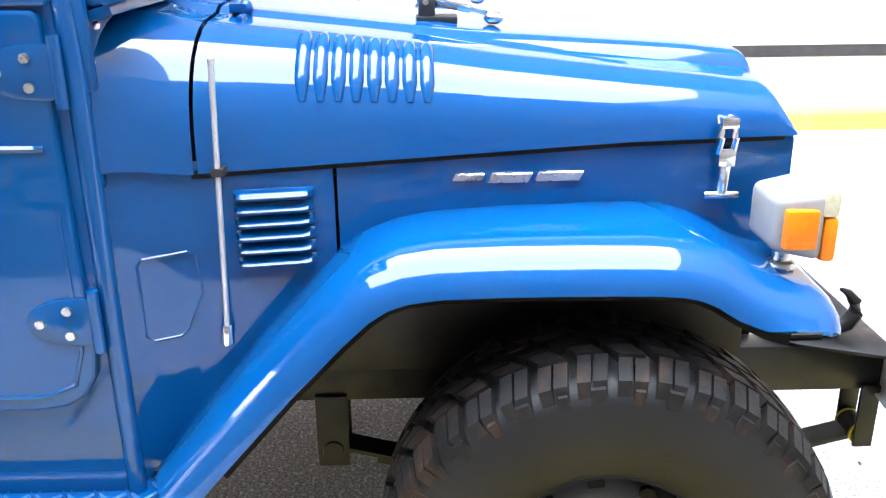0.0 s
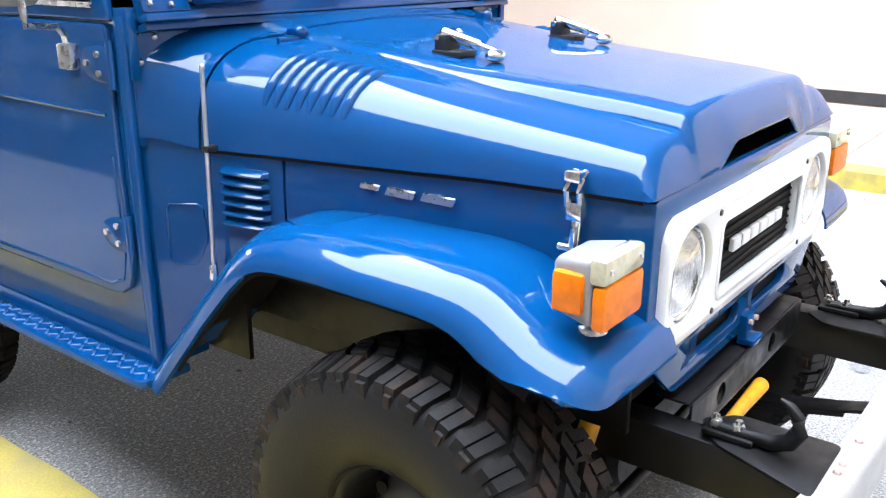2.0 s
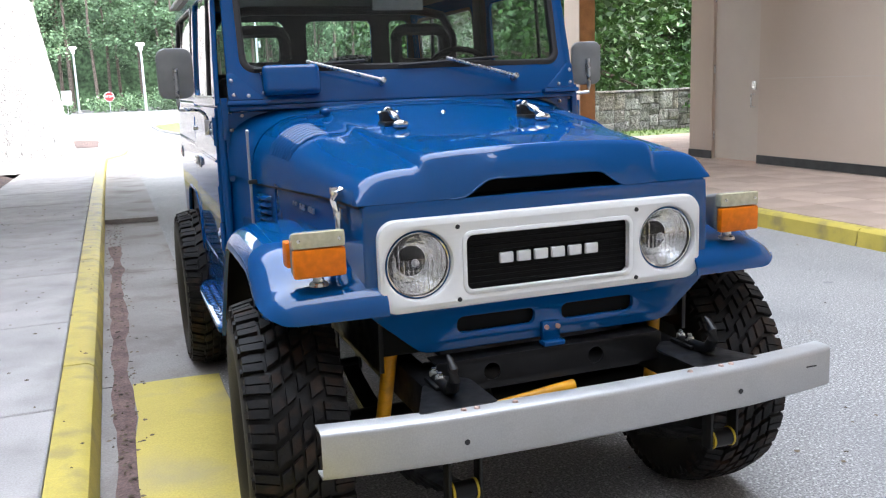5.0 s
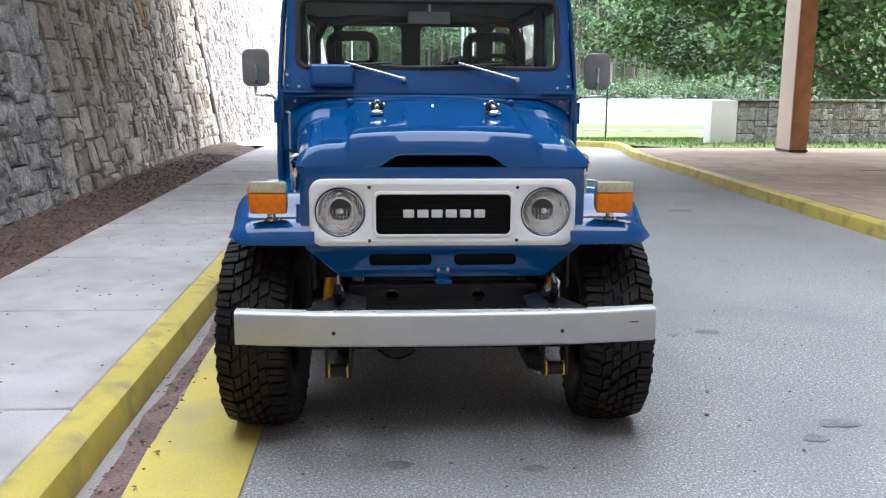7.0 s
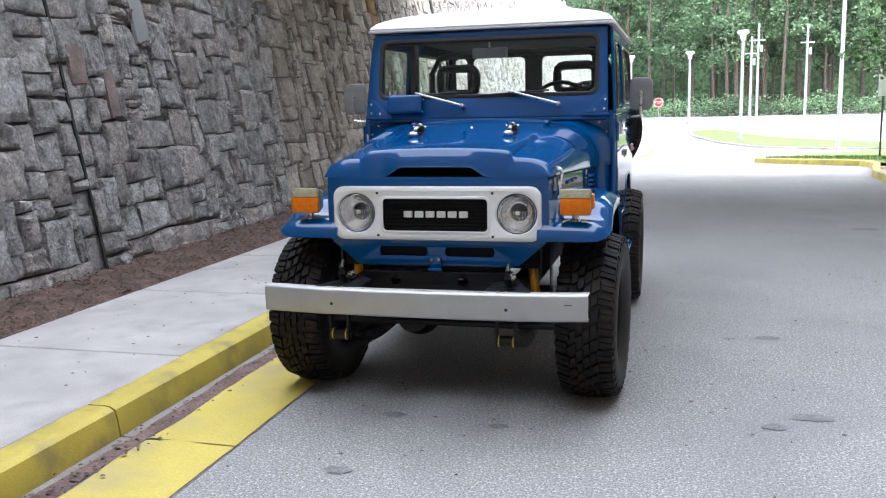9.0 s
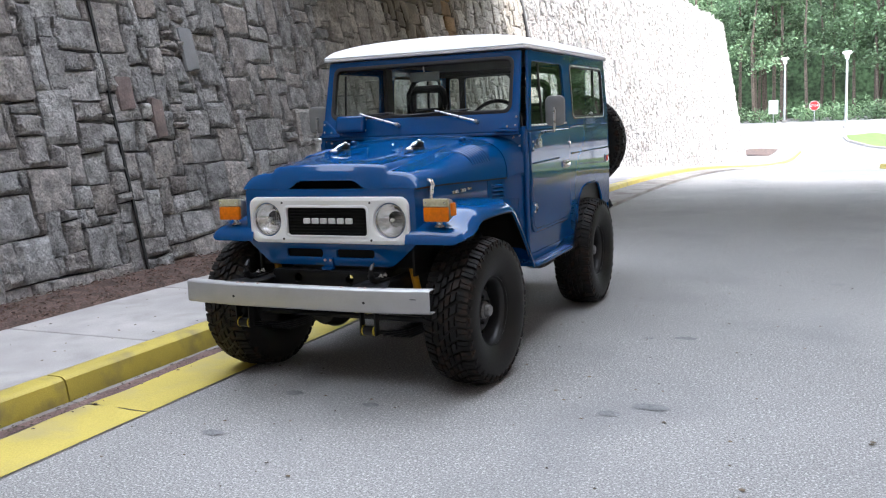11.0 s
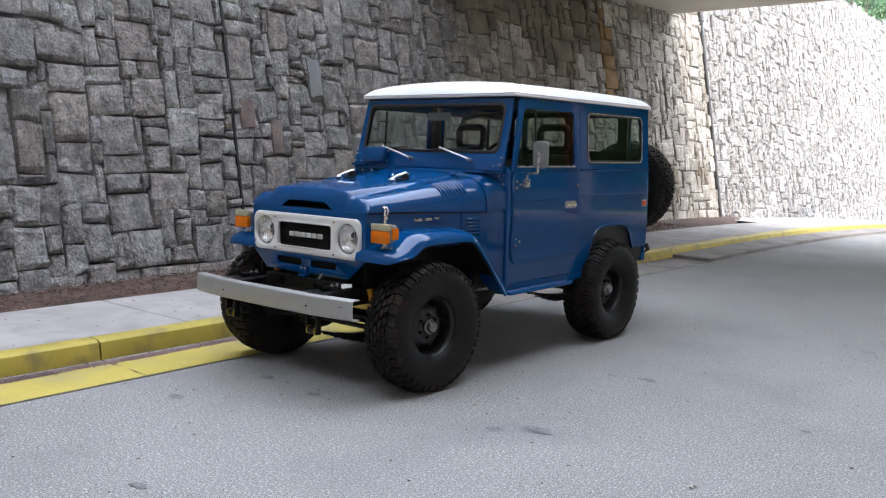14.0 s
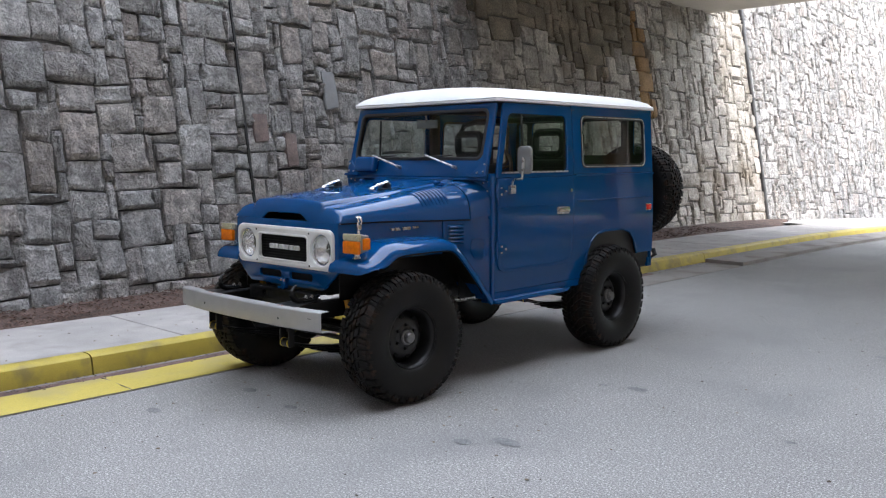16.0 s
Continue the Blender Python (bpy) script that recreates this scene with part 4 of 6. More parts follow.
HALF = [(-0.36, 0.552), (-0.30, 0.556), (0.10, 0.592), (0.53, 0.640), (0.76, 0.672), (0.80, 0.681), (0.84, 0.696), (0.875, 0.718), (0.905, 0.748)]   # half width of nose and cowl along y
LOWZ = [(-0.36, 1.150), (0.0, 1.148), (0.40, 1.135), (0.78, 1.125)]      # lower edge of the bonnet
TOPZ = [(-0.36, 1.262), (-0.30, 1.278), (-0.15, 1.296), (0.24, 1.326), (0.60, 1.366), (0.80, 1.388)]      # middle of the bonnet


def bonnet_section(y, half_count=16):
    """Half profile of the bonnet, from the middle outwards: (x, z)."""
    w, zl, zt = lerp_table(HALF, y) + 0.006, lerp_table(LOWZ, y), lerp_table(TOPZ, y)
    step = 0.024 * (1 - smooth01(-0.25, 0.50, y))        # sharp fold beside the raised middle
    cx = 0.362 + 0.035 * smooth01(-0.3, 0.6, y)
    pts = [(0, zt), (0.06, zt - 0.0003), (0.12, zt - 0.001), (0.165, zt - 0.0024), (0.185, zt - 0.003), (0.21, zt - 0.004), (0.235, zt - 0.005), (0.255, zt - 0.006), (0.27, zt - 0.007), (0.30, zt - 0.009), (cx - 0.03, zt - 0.011), (cx - 0.008, zt - 0.016), (cx, zt - 0.021), (cx + 0.012, zt - 0.022 - step * 0.8), (cx + 0.03, zt - 0.024 - step)]
    sx, sz = cx + 0.03, zt - 0.024 - step
    n = 8
    for k in range(1, n + 1):
        a = k / n * math.pi / 2
        e = 0.80
        x = sx + (w - sx) * math.sin(a) ** e
        z = zl + (sz - zl) * max(0.0, math.cos(a)) ** 0.72
        pts.append((x, z))
    return pts


def bonnet_row(y, drop=0.0, front=0.0):
    half = bonnet_section(y)
    zl = lerp_table(LOWZ, y)
    # the lower edge arches up over the air intake
    half = [(x, z + (zl + 0.050 * (1 - smooth01(0.165, 0.27, x)) * smooth01(0.0, 0.5, drop) - z) * drop) for x, z in half]
    return [(-x, y - front, z) for x, z in half[::-1]] + [(x, y - front, z) for x, z in half[1:]]


rows = [bonnet_row(0.757 - 0.0438 * k) for k in range(24)]
for f, d in ((0.000, 0.00), (0.006, 0.012), (0.012, 0.045), (0.018, 0.11), (0.025, 0.23), (0.033, 0.40), (0.040, 0.58), (0.046, 0.78), (0.050, 1.0)):
    rows.append(bonnet_row(-0.258, d, f))
b = loft(rows)
bonnet = part("bonnet", thicken(b, -0.004), PAINT, car, "glossy blue bonnet with a raised middle", angle=30)
b = loft([[(-0.28, -0.285, 1.14), (-0.28, -0.285, 1.225), (0.28, -0.285, 1.225), (0.28, -0.285, 1.14)], [(-0.28, -0.15, 1.14), (-0.28, -0.15, 1.2), (0.28, -0.15, 1.2), (0.28, -0.15, 1.14)]], closed_u=True)
bmesh.ops.contextual_create(b, geom=[e for e in b.edges if e.is_boundary and e.calc_length() > 0 and min(v.co.y for v in e.verts) > -0.2])
part("air_intake", b, GRILLE, bonnet, "black air intake slot")
lip = [p for p in bonnet_row(-0.258, 1.0, 0.050) if abs(p[0]) < 0.31]
part("intake_lip", tube(lip, 0.0045, 8), PAINT, bonnet)
# bonnet louvres
for sgn in (-1, 1):
    for k in range(8):
        y = 0.366 + 0.0305 * k
        sec = bonnet_section(y)
        path = [p for p in sec if 0.45 < p[0] < lerp_table(HALF, y) + 0.002][:6]
        pts = [(sgn * x, y, z + 0.002) for x, z in path]
        b = tube(pts, [0.004] + [0.0135] * (len(pts) - 2) + [0.007], 10)
        part("louvre", b, PAINT, bonnet)
# windscreen rests on the bonnet
for sgn in (-1, 1):
    x = sgn * 0.262
    z0 = 1.318
    b = box(x - 0.032, x + 0.032, 0.30, 0.385, z0 + 0.012, z0 + 0.026, 0.004)
    box(x - 0.028, x + 0.028, 0.345, 0.38, z0 + 0.02, z0 + 0.062, 0.006, bm=b)
    rest = part("windscreen_rest", b, PLASTIC, bonnet, "black and chrome windscreen rest")
    b = cyl((x, 0.365, z0 + 0.062), (x, 0.27, z0 + 0.040), 0.014, 0.012, bevel=0.003)
    cyl((x, 0.275, z0 + 0.041), (x, 0.225, z0 + 0.028), 0.008, bm=b)
    ball((x, 0.365, z0 + 0.058), 0.019, 2, bm=b)
    ball((x, 0.225, z0 + 0.02), 0.024, 2, (1.25, 0.9, 0.62), b)
    cyl((x - 0.036, 0.365, z0 + 0.055), (x + 0.036, 0.365, z0 + 0.055), 0.006, bm=b)
    part("rod", b, CHROME, bonnet, "chrome rod with a white rubber tip")
part("washer_nozzle", ball((0, 0.52, 1.357), 0.011, 2, (1, 1, 1.1)), CHROME, bonnet)
for sgn in (-1, 1):
    x = sgn * 0.40
    z = 1.372
    b = box(x - 0.075, x + 0.075, 0.700, 0.712, z - 0.018, z - 0.006, 0.004)
    ball((x, 0.705, z + 0.002), 0.017, 2, (1.2, 0.8, 1.0), b)
    box(x - 0.02, x + 0.02, 0.70, 0.735, z - 0.006, z + 0.012, 0.005, bm=b)
    part("bonnet_hinge", b, PAINT, bonnet)

REFLECTOR = mat("lamp_reflector", (0.95, 0.95, 0.95), 0.12, 1.0, var=0.05, scale=45, rough_var=0.06, bump=0.5, bump_scale=38)
BADGE = mat("badge_silver", (0.72, 0.72, 0.71), 0.32, 0.35, var=0.06, scale=40)
# nose: front panel, grille surround, lamps
NY = -0.302
outline = corner_round([(-0.553, 1.150), (-0.553, 0.845), (-0.40, 0.715), (0.40, 0.715), (0.553, 0.845), (0.553, 1.150)], [0.02, 0.03, 0.03, 0.03, 0.03, 0.02])
slot_r, slot_l = rounded(-0.29, -0.045, 0.762, 0.808, 0.018), rounded(0.045, 0.29, 0.762, 0.808, 0.018)
nose = part("front_panel", plate([outline, slot_r, slot_l, ring_of(-0.402, 0.975, 0.092), ring_of(0.402, 0.975, 0.092), rounded(-0.27, 0.27, 0.88, 1.05, 0.02)], 0.02, 0.004, "XZ", NY), PAINT, car)
part("slot_mesh", plate([rounded(-0.30, 0.30, 0.755, 0.815, 0.01)], 0.006, 0, "XZ", NY + 0.016), GRILLE, nose)
BEZ = plate([rounded(-0.520, 0.520, 0.842, 1.106, 0.055, 8), rounded(-0.266, 0.266, 0.886, 1.050, 0.022), ring_of(-0.402, 0.975, 0.0975, 40), ring_of(0.402, 0.975, 0.0975, 40)], 0.036, 0.012, "XZ", NY - 0.013)
surround = part("grille_surround", BEZ, WHITE, car, "white painted grille surround")
part("grille_rim", plate([rounded(-0.276, 0.276, 0.876, 1.060, 0.030), rounded(-0.262, 0.262, 0.890, 1.046, 0.020)], 0.010, 0.004, "XZ", NY - 0.029), WHITE, surround)
part("grille_mesh", plate([rounded(-0.268, 0.268, 0.880, 1.054, 0.02)], 0.006, 0, "XZ", NY - 0.002), GRILLE, surround, "black mesh grille")
for row in range(9):
    z = 0.897 + 0.0180 * row
    part("grille_bar", box(-0.266, 0.266, NY - 0.010, NY - 0.004, z, z + 0.006, 0.002, 1), GRILLE, surround)
# maker's word as plain bars
for k in range(6):
    x = -0.157 + 0.0555 * k
    part("badge_bar", box(x, x + 0.043, NY - 0.022, NY - 0.008, 0.954, 0.985, 0.003, 1), BADGE, surround, "silver plain block of the badge")
for x in (-0.288, 0.288):
    for z in (0.866, 1.074):
        part("screw", lathe([(0.0, NY - 0.0345), (0.006, NY - 0.034), (0.0075, NY - 0.030)], 12, "Y", None), BLACK, surround, "", pose(x, 0, z))
for sgn in (-1, 1):
    x = sgn * 0.402
    c = pose(x, 0.022, 0.975)
    lamp = part("headlamp", lathe([(0.0, NY + 0.046), (0.025, NY + 0.042), (0.05, NY + 0.026), (0.072, NY + 0.002), (0.088, NY - 0.024)], 40, "Y"), REFLECTOR, car, "round clear headlamp", c)
    part("trim_ring", lathe([(0.0895, NY - 0.014), (0.0925, NY - 0.030), (0.0915, NY - 0.038), (0.088, NY - 0.036), (0.087, NY - 0.024)], 40, "Y", closed=True), CHROME, lamp)
    b = lathe([(0.0885, NY - 0.028), (0.07, NY - 0.040), (0.04, NY - 0.048), (0.012, NY - 0.051), (0.0001, NY - 0.0512)], 40, "Y")
    thicken(b, -0.003)
    part("lens", b, LAMPGLASS, lamp).visible_shadow = False
    b = bmesh.new()
    for k in range(-5, 6):
        xx = k * 0.0138
        hh = math.sqrt(max(0.0, 0.080 ** 2 - xx ** 2))
        yy = NY - 0.018 - 0.018 * math.sqrt(1 - (xx / 0.09) ** 2)
        cyl((xx, yy, -hh), (xx, yy, 0.012 if abs(k) < 4 else hh), 0.0022, seg=8, bm=b)
    for zz in (-0.046, -0.018, 0.012):
        hh = math.sqrt(0.080 ** 2 - zz ** 2)
        cyl((-hh, NY - 0.031, zz), (hh, NY - 0.031, zz), 0.0018, seg=8, bm=b)
    part("lens_ribs", b, LAMPGLASS, lamp).visible_shadow = False
    part("bulb_shield", ball((0, NY - 0.010, 0), 0.012, 2), DULL_CHROME, lamp)
# licence bracket
b = box(-0.028, 0.028, NY - 0.030, NY - 0.008, 0.70, 0.765, 0.005)
box(-0.034, 0.034, NY - 0.05, NY - 0.01, 0.695, 0.71, 0.004, bm=b)
brk_ob = part("crank_bracket", b, PAINT, car)
for x in (-0.018, 0.018):
    part("bolt", cyl((x, NY - 0.038, 0.75), (x, NY - 0.028, 0.75), 0.007, seg=8), COPPER, brk_ob)

# engine bay sides under the bonnet
for sgn in (-1, 1):
    rows = []
    for y in (-0.31, -0.2, 0.0, 0.2, 0.4, 0.527):
        w = lerp_table(HALF, y)
        rows.append([(sgn * (w + dx), y, z) for dx, z in ((-0.004, lerp_table(LOWZ, y) - 0.006), (-0.001, 1.08), (0.0, 1.03), (0.0, 0.96), (-0.002, 0.90))])
    apron = part("side_panel", thicken(loft(rows), 0.012), PAINT, car)
    part("inner_wing", box(sgn * 0.50, sgn * 0.515, -0.27, 0.80, 0.66, 0.98, 0.004), CHASSIS, car, "black inner wing panel")
    # cowl side, from the seam to the door
    rows = []
    for y in (0.533, 0.62, 0.70, 0.756, 0.785, 0.82, 0.86, 0.885, 0.915):
        w = lerp_table(HALF, y)
        zb = max(0.54, min(0.95, 0.665 + (0.80 - y) * 1.12))
        zt = 1.145
        rows.append([(sgn * (w + dx), y, z) for dx, z in ((-0.006, zt), (0.0, 1.118), (0.002, max(0.97, zb)), (0.004, max(0.80, zb)), (0.004, max(0.62, zb)), (0.0, zb))])
    cowl = part("cowl_side", thicken(loft(rows), 0.012), PAINT, car)
    # black strip that stands for the shaded gap below the bonnet edge
    rows = [[(sgn * (lerp_table(HALF, y) + 0.0015), y, lerp_table(LOWZ, y) + dz) for dz in (-0.010, 0.004)] for y in (-0.29, 0.0, 0.3, 0.6, 0.77)]
    part("bonnet_seal", thicken(loft(rows), 0.003), GRILLE, car, "dark strip painted in for the shaded bonnet gap")
    # two added dark backings that stop light leaking through the cowl's gaps
    part("cowl_inner", box(sgn * 0.565, sgn * 0.580, 0.47, 0.60, 0.96, 1.09, 0.003), CHASSIS, cowl)
    part("footwell_panel", box(sgn * 0.585, sgn * 0.600, 0.74, 0.92, 0.56, 1.05, 0.003), CHASSIS, cowl)
    # side louvre set
    for k in range(6):
        z = 0.955 + 0.0245 * k
        y0, y1 = 0.568, 0.704
        xs = sgn * (lerp_table(HALF, 0.636) + 0.004)
        sec = [(0, 0.0), (0.022, 0.000), (0.0235, 0.004), (0.017, 0.0105), (0, 0.0155)]
        rr = []
        for y, s in ((y0, 0.1), (y0 + 0.008, 0.8), (y0 + 0.02, 1), (y1 - 0.02, 1), (y1 - 0.008, 0.8), (y1, 0.1)):
            dxy = lerp_table(HALF, y) - lerp_table(HALF, 0.636)
            rr.append([(xs + sgn * (d * s + dxy), y, z + h) for d, h in sec])
        part("side_louvre", thicken(loft(rr), 0.002), PAINT, cowl)
    # fuse hatch outline
    b = tube([(sgn * (lerp_table(HALF, y) + 0.0035), y, z) for y, z in ((0.868, 0.972), (0.860, 0.984), (0.79, 0.987), (0.776, 0.978), (0.770, 0.905), (0.80, 0.840), (0.815, 0.830), (0.856, 0.830), (0.868, 0.842))], 0.0030, 6, closed=True)
    part("hatch_seam", b, PAINT, cowl)
    # bonnet latch
    y = -0.172
    x = sgn * (lerp_table(HALF, y) + 0.018)
    b = cyl((x, y, 1.05), (x, y - 0.004, 1.115), 0.011, bevel=0.002)
    box(x - 0.013, x + 0.013, y - 0.018, y + 0.014, 1.10, 1.135, 0.005, bm=b)
    for dy in (-0.013, 0.013):
        tube([(x + sgn * 0.004, y + dy, 1.125), (x + sgn * 0.012, y + dy, 1.155), (x + sgn * 0.006, y + dy * 0.9, 1.178), (x - sgn * 0.014, y + dy * 0.7, 1.186)], 0.007, 8, b)
    box(x - 0.02, x + 0.004, y - 0.016, y + 0.016, 1.172, 1.192, 0.004, bm=b)
    cyl((x, y - 0.032, 1.045), (x, y + 0.032, 1.045), 0.008, bm=b, bevel=0.003)
    part("bonnet_latch", b, CHROME, car, "chrome bonnet latch")
    # maker's script as plain bars
    for y0, y1, zz, hh in ((0.272, 0.325, 1.088, 0.014), (0.188, 0.262, 1.081, 0.019), (0.094, 0.176, 1.080, 0.019)):
        xm = (lerp_table(HALF, (y0 + y1) / 2))
        bb = box(sgn * (xm + 0.0), sgn * (xm + 0.006), y0, y1, zz, zz + hh, 0.002, 1)
        for v in bb.verts:
            v.co.y -= (v.co.z - zz) * 0.5
        part("badge_bar", bb, DULL_CHROME, apron, "chrome plain bar of the badge")

# cowl top between bonnet and windscreen
rows = []
for y in (0.764, 0.785, 0.805, 0.825, 0.845, 0.865, 0.885, 0.905):
    half = bonnet_section(0.764)
    w0 = half[-1][0]
    k, grow = smooth01(0.764, 0.90, y), lerp_table(HALF, y) + 0.006 - w0
    half = [(x + grow * (x / w0) ** 3, z + 0.02 * k + 0.30 * k * (half[0][1] - z) * smooth01(1.128, 1.25, z)) for x, z in half]
    rows.append([(-x, y, z) for x, z in half[::-1]] + [(x, y, z) for x, z in half[1:]])
part("cowl_top", thicken(loft(rows), -0.006), PAINT, car, angle=50)
# wireless aerial on the cowl
ax = -(lerp_table(HALF, 0.725) + 0.030)
b = cyl((ax, 0.730, 0.83), (ax, 0.713, 1.315), 0.0052)
ball((ax, 0.712, 1.318), 0.008, 1, bm=b)
aer = part("aerial", b, mat("aerial_metal", (0.55, 0.55, 0.55), 0.35, 0.7), car, "retracted metal aerial")
part("aerial_foot", cyl((ax, 0.731, 0.815), (ax, 0.730, 0.855), 0.012, 0.010, bevel=0.003), CHROME, aer)
part("aerial_clip", box(ax - 0.008, ax + 0.05, 0.708, 0.73, 1.125, 1.14, 0.004), PLASTIC, aer)

# front wings
PROF = [(0.868, 0.585), (0.79, 0.675), (0.66, 0.825), (0.567, 0.923), (0.515, 0.972), (0.47, 1.001), (0.42, 1.018), (0.36, 1.026), (0.24, 1.029), (0.10, 1.028), (0.0, 1.026), (-0.05, 1.022),
        (-0.095, 1.012), (-0.135, 0.994), (-0.175, 0.968), (-0.215, 0.947), (-0.25, 0.936), (-0.28, 0.928), (-0.303, 0.918), (-0.322, 0.902), (-0.334, 0.883), (-0.340, 0.864), (-0.341, 0.850)]
WING = [(0.50, 0.010), (0.60, 0.009), (0.66, 0.007)] + [(0.728 + 0.110 * math.sin(math.radians(a)), 0.004 - 0.078 * (1 - math.cos(math.radians(a)))) for a in range(0, 91, 9)] + [(0.824, -0.077)]
for sgn in (-1, 1):
    rows, inner = [], []
    for k, (y, z) in enumerate(PROF):
        a, c = PROF[max(k - 1, 0)], PROF[min(k + 1, len(PROF) - 1)]
        d = Vector((c[0] - a[0], c[1] - a[1])).normalized()
        n = Vector((d.y, -d.x))
        if n.y < -0.01:
            n = -n
        row = []
        for x, o in WING:
            py, pz = y + n.x * o, z + n.y * o
            if y < 0:
                pz = max(pz, 0.850 + 0.035 * max(0.0, (x - 0.76) / 0.078) ** 2)
            row.append((sgn * x, py, pz))
        rows.append(row)
        if 0 < k < 17:
            inner.append([(sgn * (x - (0.012 if x > 0.72 else 0.0)), y + n.x * (o - 0.012), z + n.y * (o - 0.012)) for x, o in WING[:-1]])
    wb = loft(rows)
    bmesh.ops.delete(wb, geom=[f for f in wb.faces if all(v.co.z < 0.8505 + 0.035 * max(0.0, (abs(v.co.x) - 0.76) / 0.078) ** 2 and v.co.y < 0.1 for v in f.verts)], context="FACES")
    wing = part("wing", thicken(wb, 0.006), PAINT, car, "blue front wing", angle=50)
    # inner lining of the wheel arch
    part("arch_lining", thicken(loft(inner), 0.002), ARCH_DIRT_SHADE, wing, "dirty arch lining with the arch's shade in its colour")
    # direction lamp on its stalk
    b = cyl((sgn * 0.672, -0.262, 0.935), (sgn * 0.672, -0.262, 0.985), 0.017, 0.014)
    lathe_b = lathe([(0.028, 0.937), (0.024, 0.946), (0.016, 0.950)], 16, "Z")
    join(b, moved(lathe_b, pose(sgn * 0.672, -0.262, 0)))
    stalk = part("turn_signal", b, DULL_CHROME, car, "amber and clear turn signal on a short stalk")
    xi, xo = sgn * 0.602, sgn * 0.752
    b = box(xi, xo, -0.297, -0.215, 0.972, 1.094, 0.0)
    for v in b.verts:
        if v.co.y > -0.25:
            v.co.x = sgn * 0.677 + (v.co.x - sgn * 0.677) * 0.80
            v.co.z = 1.035 + (v.co.z - 1.035) * 0.78
    bmesh.ops.bevel(b, geom=list(b.edges), offset=0.014, segments=3, affect="EDGES", profile=0.5)
    part("housing", b, GREYPLAS, stalk, "grey lamp housing")
    part("clear_lens", box(xi + sgn * 0.003, xo - sgn * 0.003, -0.321, -0.290, 1.050, 1.094, 0.008), CLEARLENS, stalk)
    part("amber_lens", box(xi + sgn * 0.003, xo - sgn * 0.003, -0.323, -0.296, 0.970, 1.049, 0.010), AMBER, stalk)
    part("side_lens", box(xo - sgn * 0.014, xo + sgn * 0.008, -0.284, -0.228, 0.996, 1.066, 0.007), AMBER, stalk)
    for q in (0.02, 0.13):
        part("lens_screw", cyl((xi + sgn * q, -0.3245, 1.073), (xi + sgn * q, -0.320, 1.073), 0.005, seg=8), DULL_CHROME, stalk)

# bumper
rows = []
BUMP = [(-0.768, 0.052), (-0.74, 0.046), (-0.62, 0.028), (-0.45, 0.010), (-0.2, 0.002), (0, 0.0), (0.2, 0.002), (0.45, 0.010), (0.62, 0.028), (0.74, 0.046), (0.768, 0.052)]
for x, back in BUMP:
    y = -0.680 + back
    rows.append([(x, y + dy, z) for dy, z in ((0.062, 0.662), (0.012, 0.662), (0.003, 0.657), (0.0, 0.648), (0.0, 0.552), (0.003, 0.543), (0.012, 0.538), (0.062, 0.538))])
bumper = part("bumper", thicken(loft(rows), 0.005), SILVER, car, "plain silver steel bumper", angle=45)
for x in (-0.412, 0.412):
    y = -0.680 + lerp_table(BUMP, x)
    part("bolt_hole", cyl((x, y - 0.0015, 0.592), (x, y + 0.006, 0.592), 0.0075, seg=12), BLACK, bumper)
for x in (-0.405, -0.37, -0.265, 0.265, 0.37, 0.405):
    y = -0.680 + lerp_table(BUMP, x) + 0.036
    part("bolt", cyl((x, y, 0.660), (x, y, 0.667), 0.0095, 0.006, seg=14, bevel=0.0015), COPPER, bumper)
part("scratch", box(0.665, 0.70, -0.6475, -0.6445, 0.615, 0.618), BLACK, bumper)

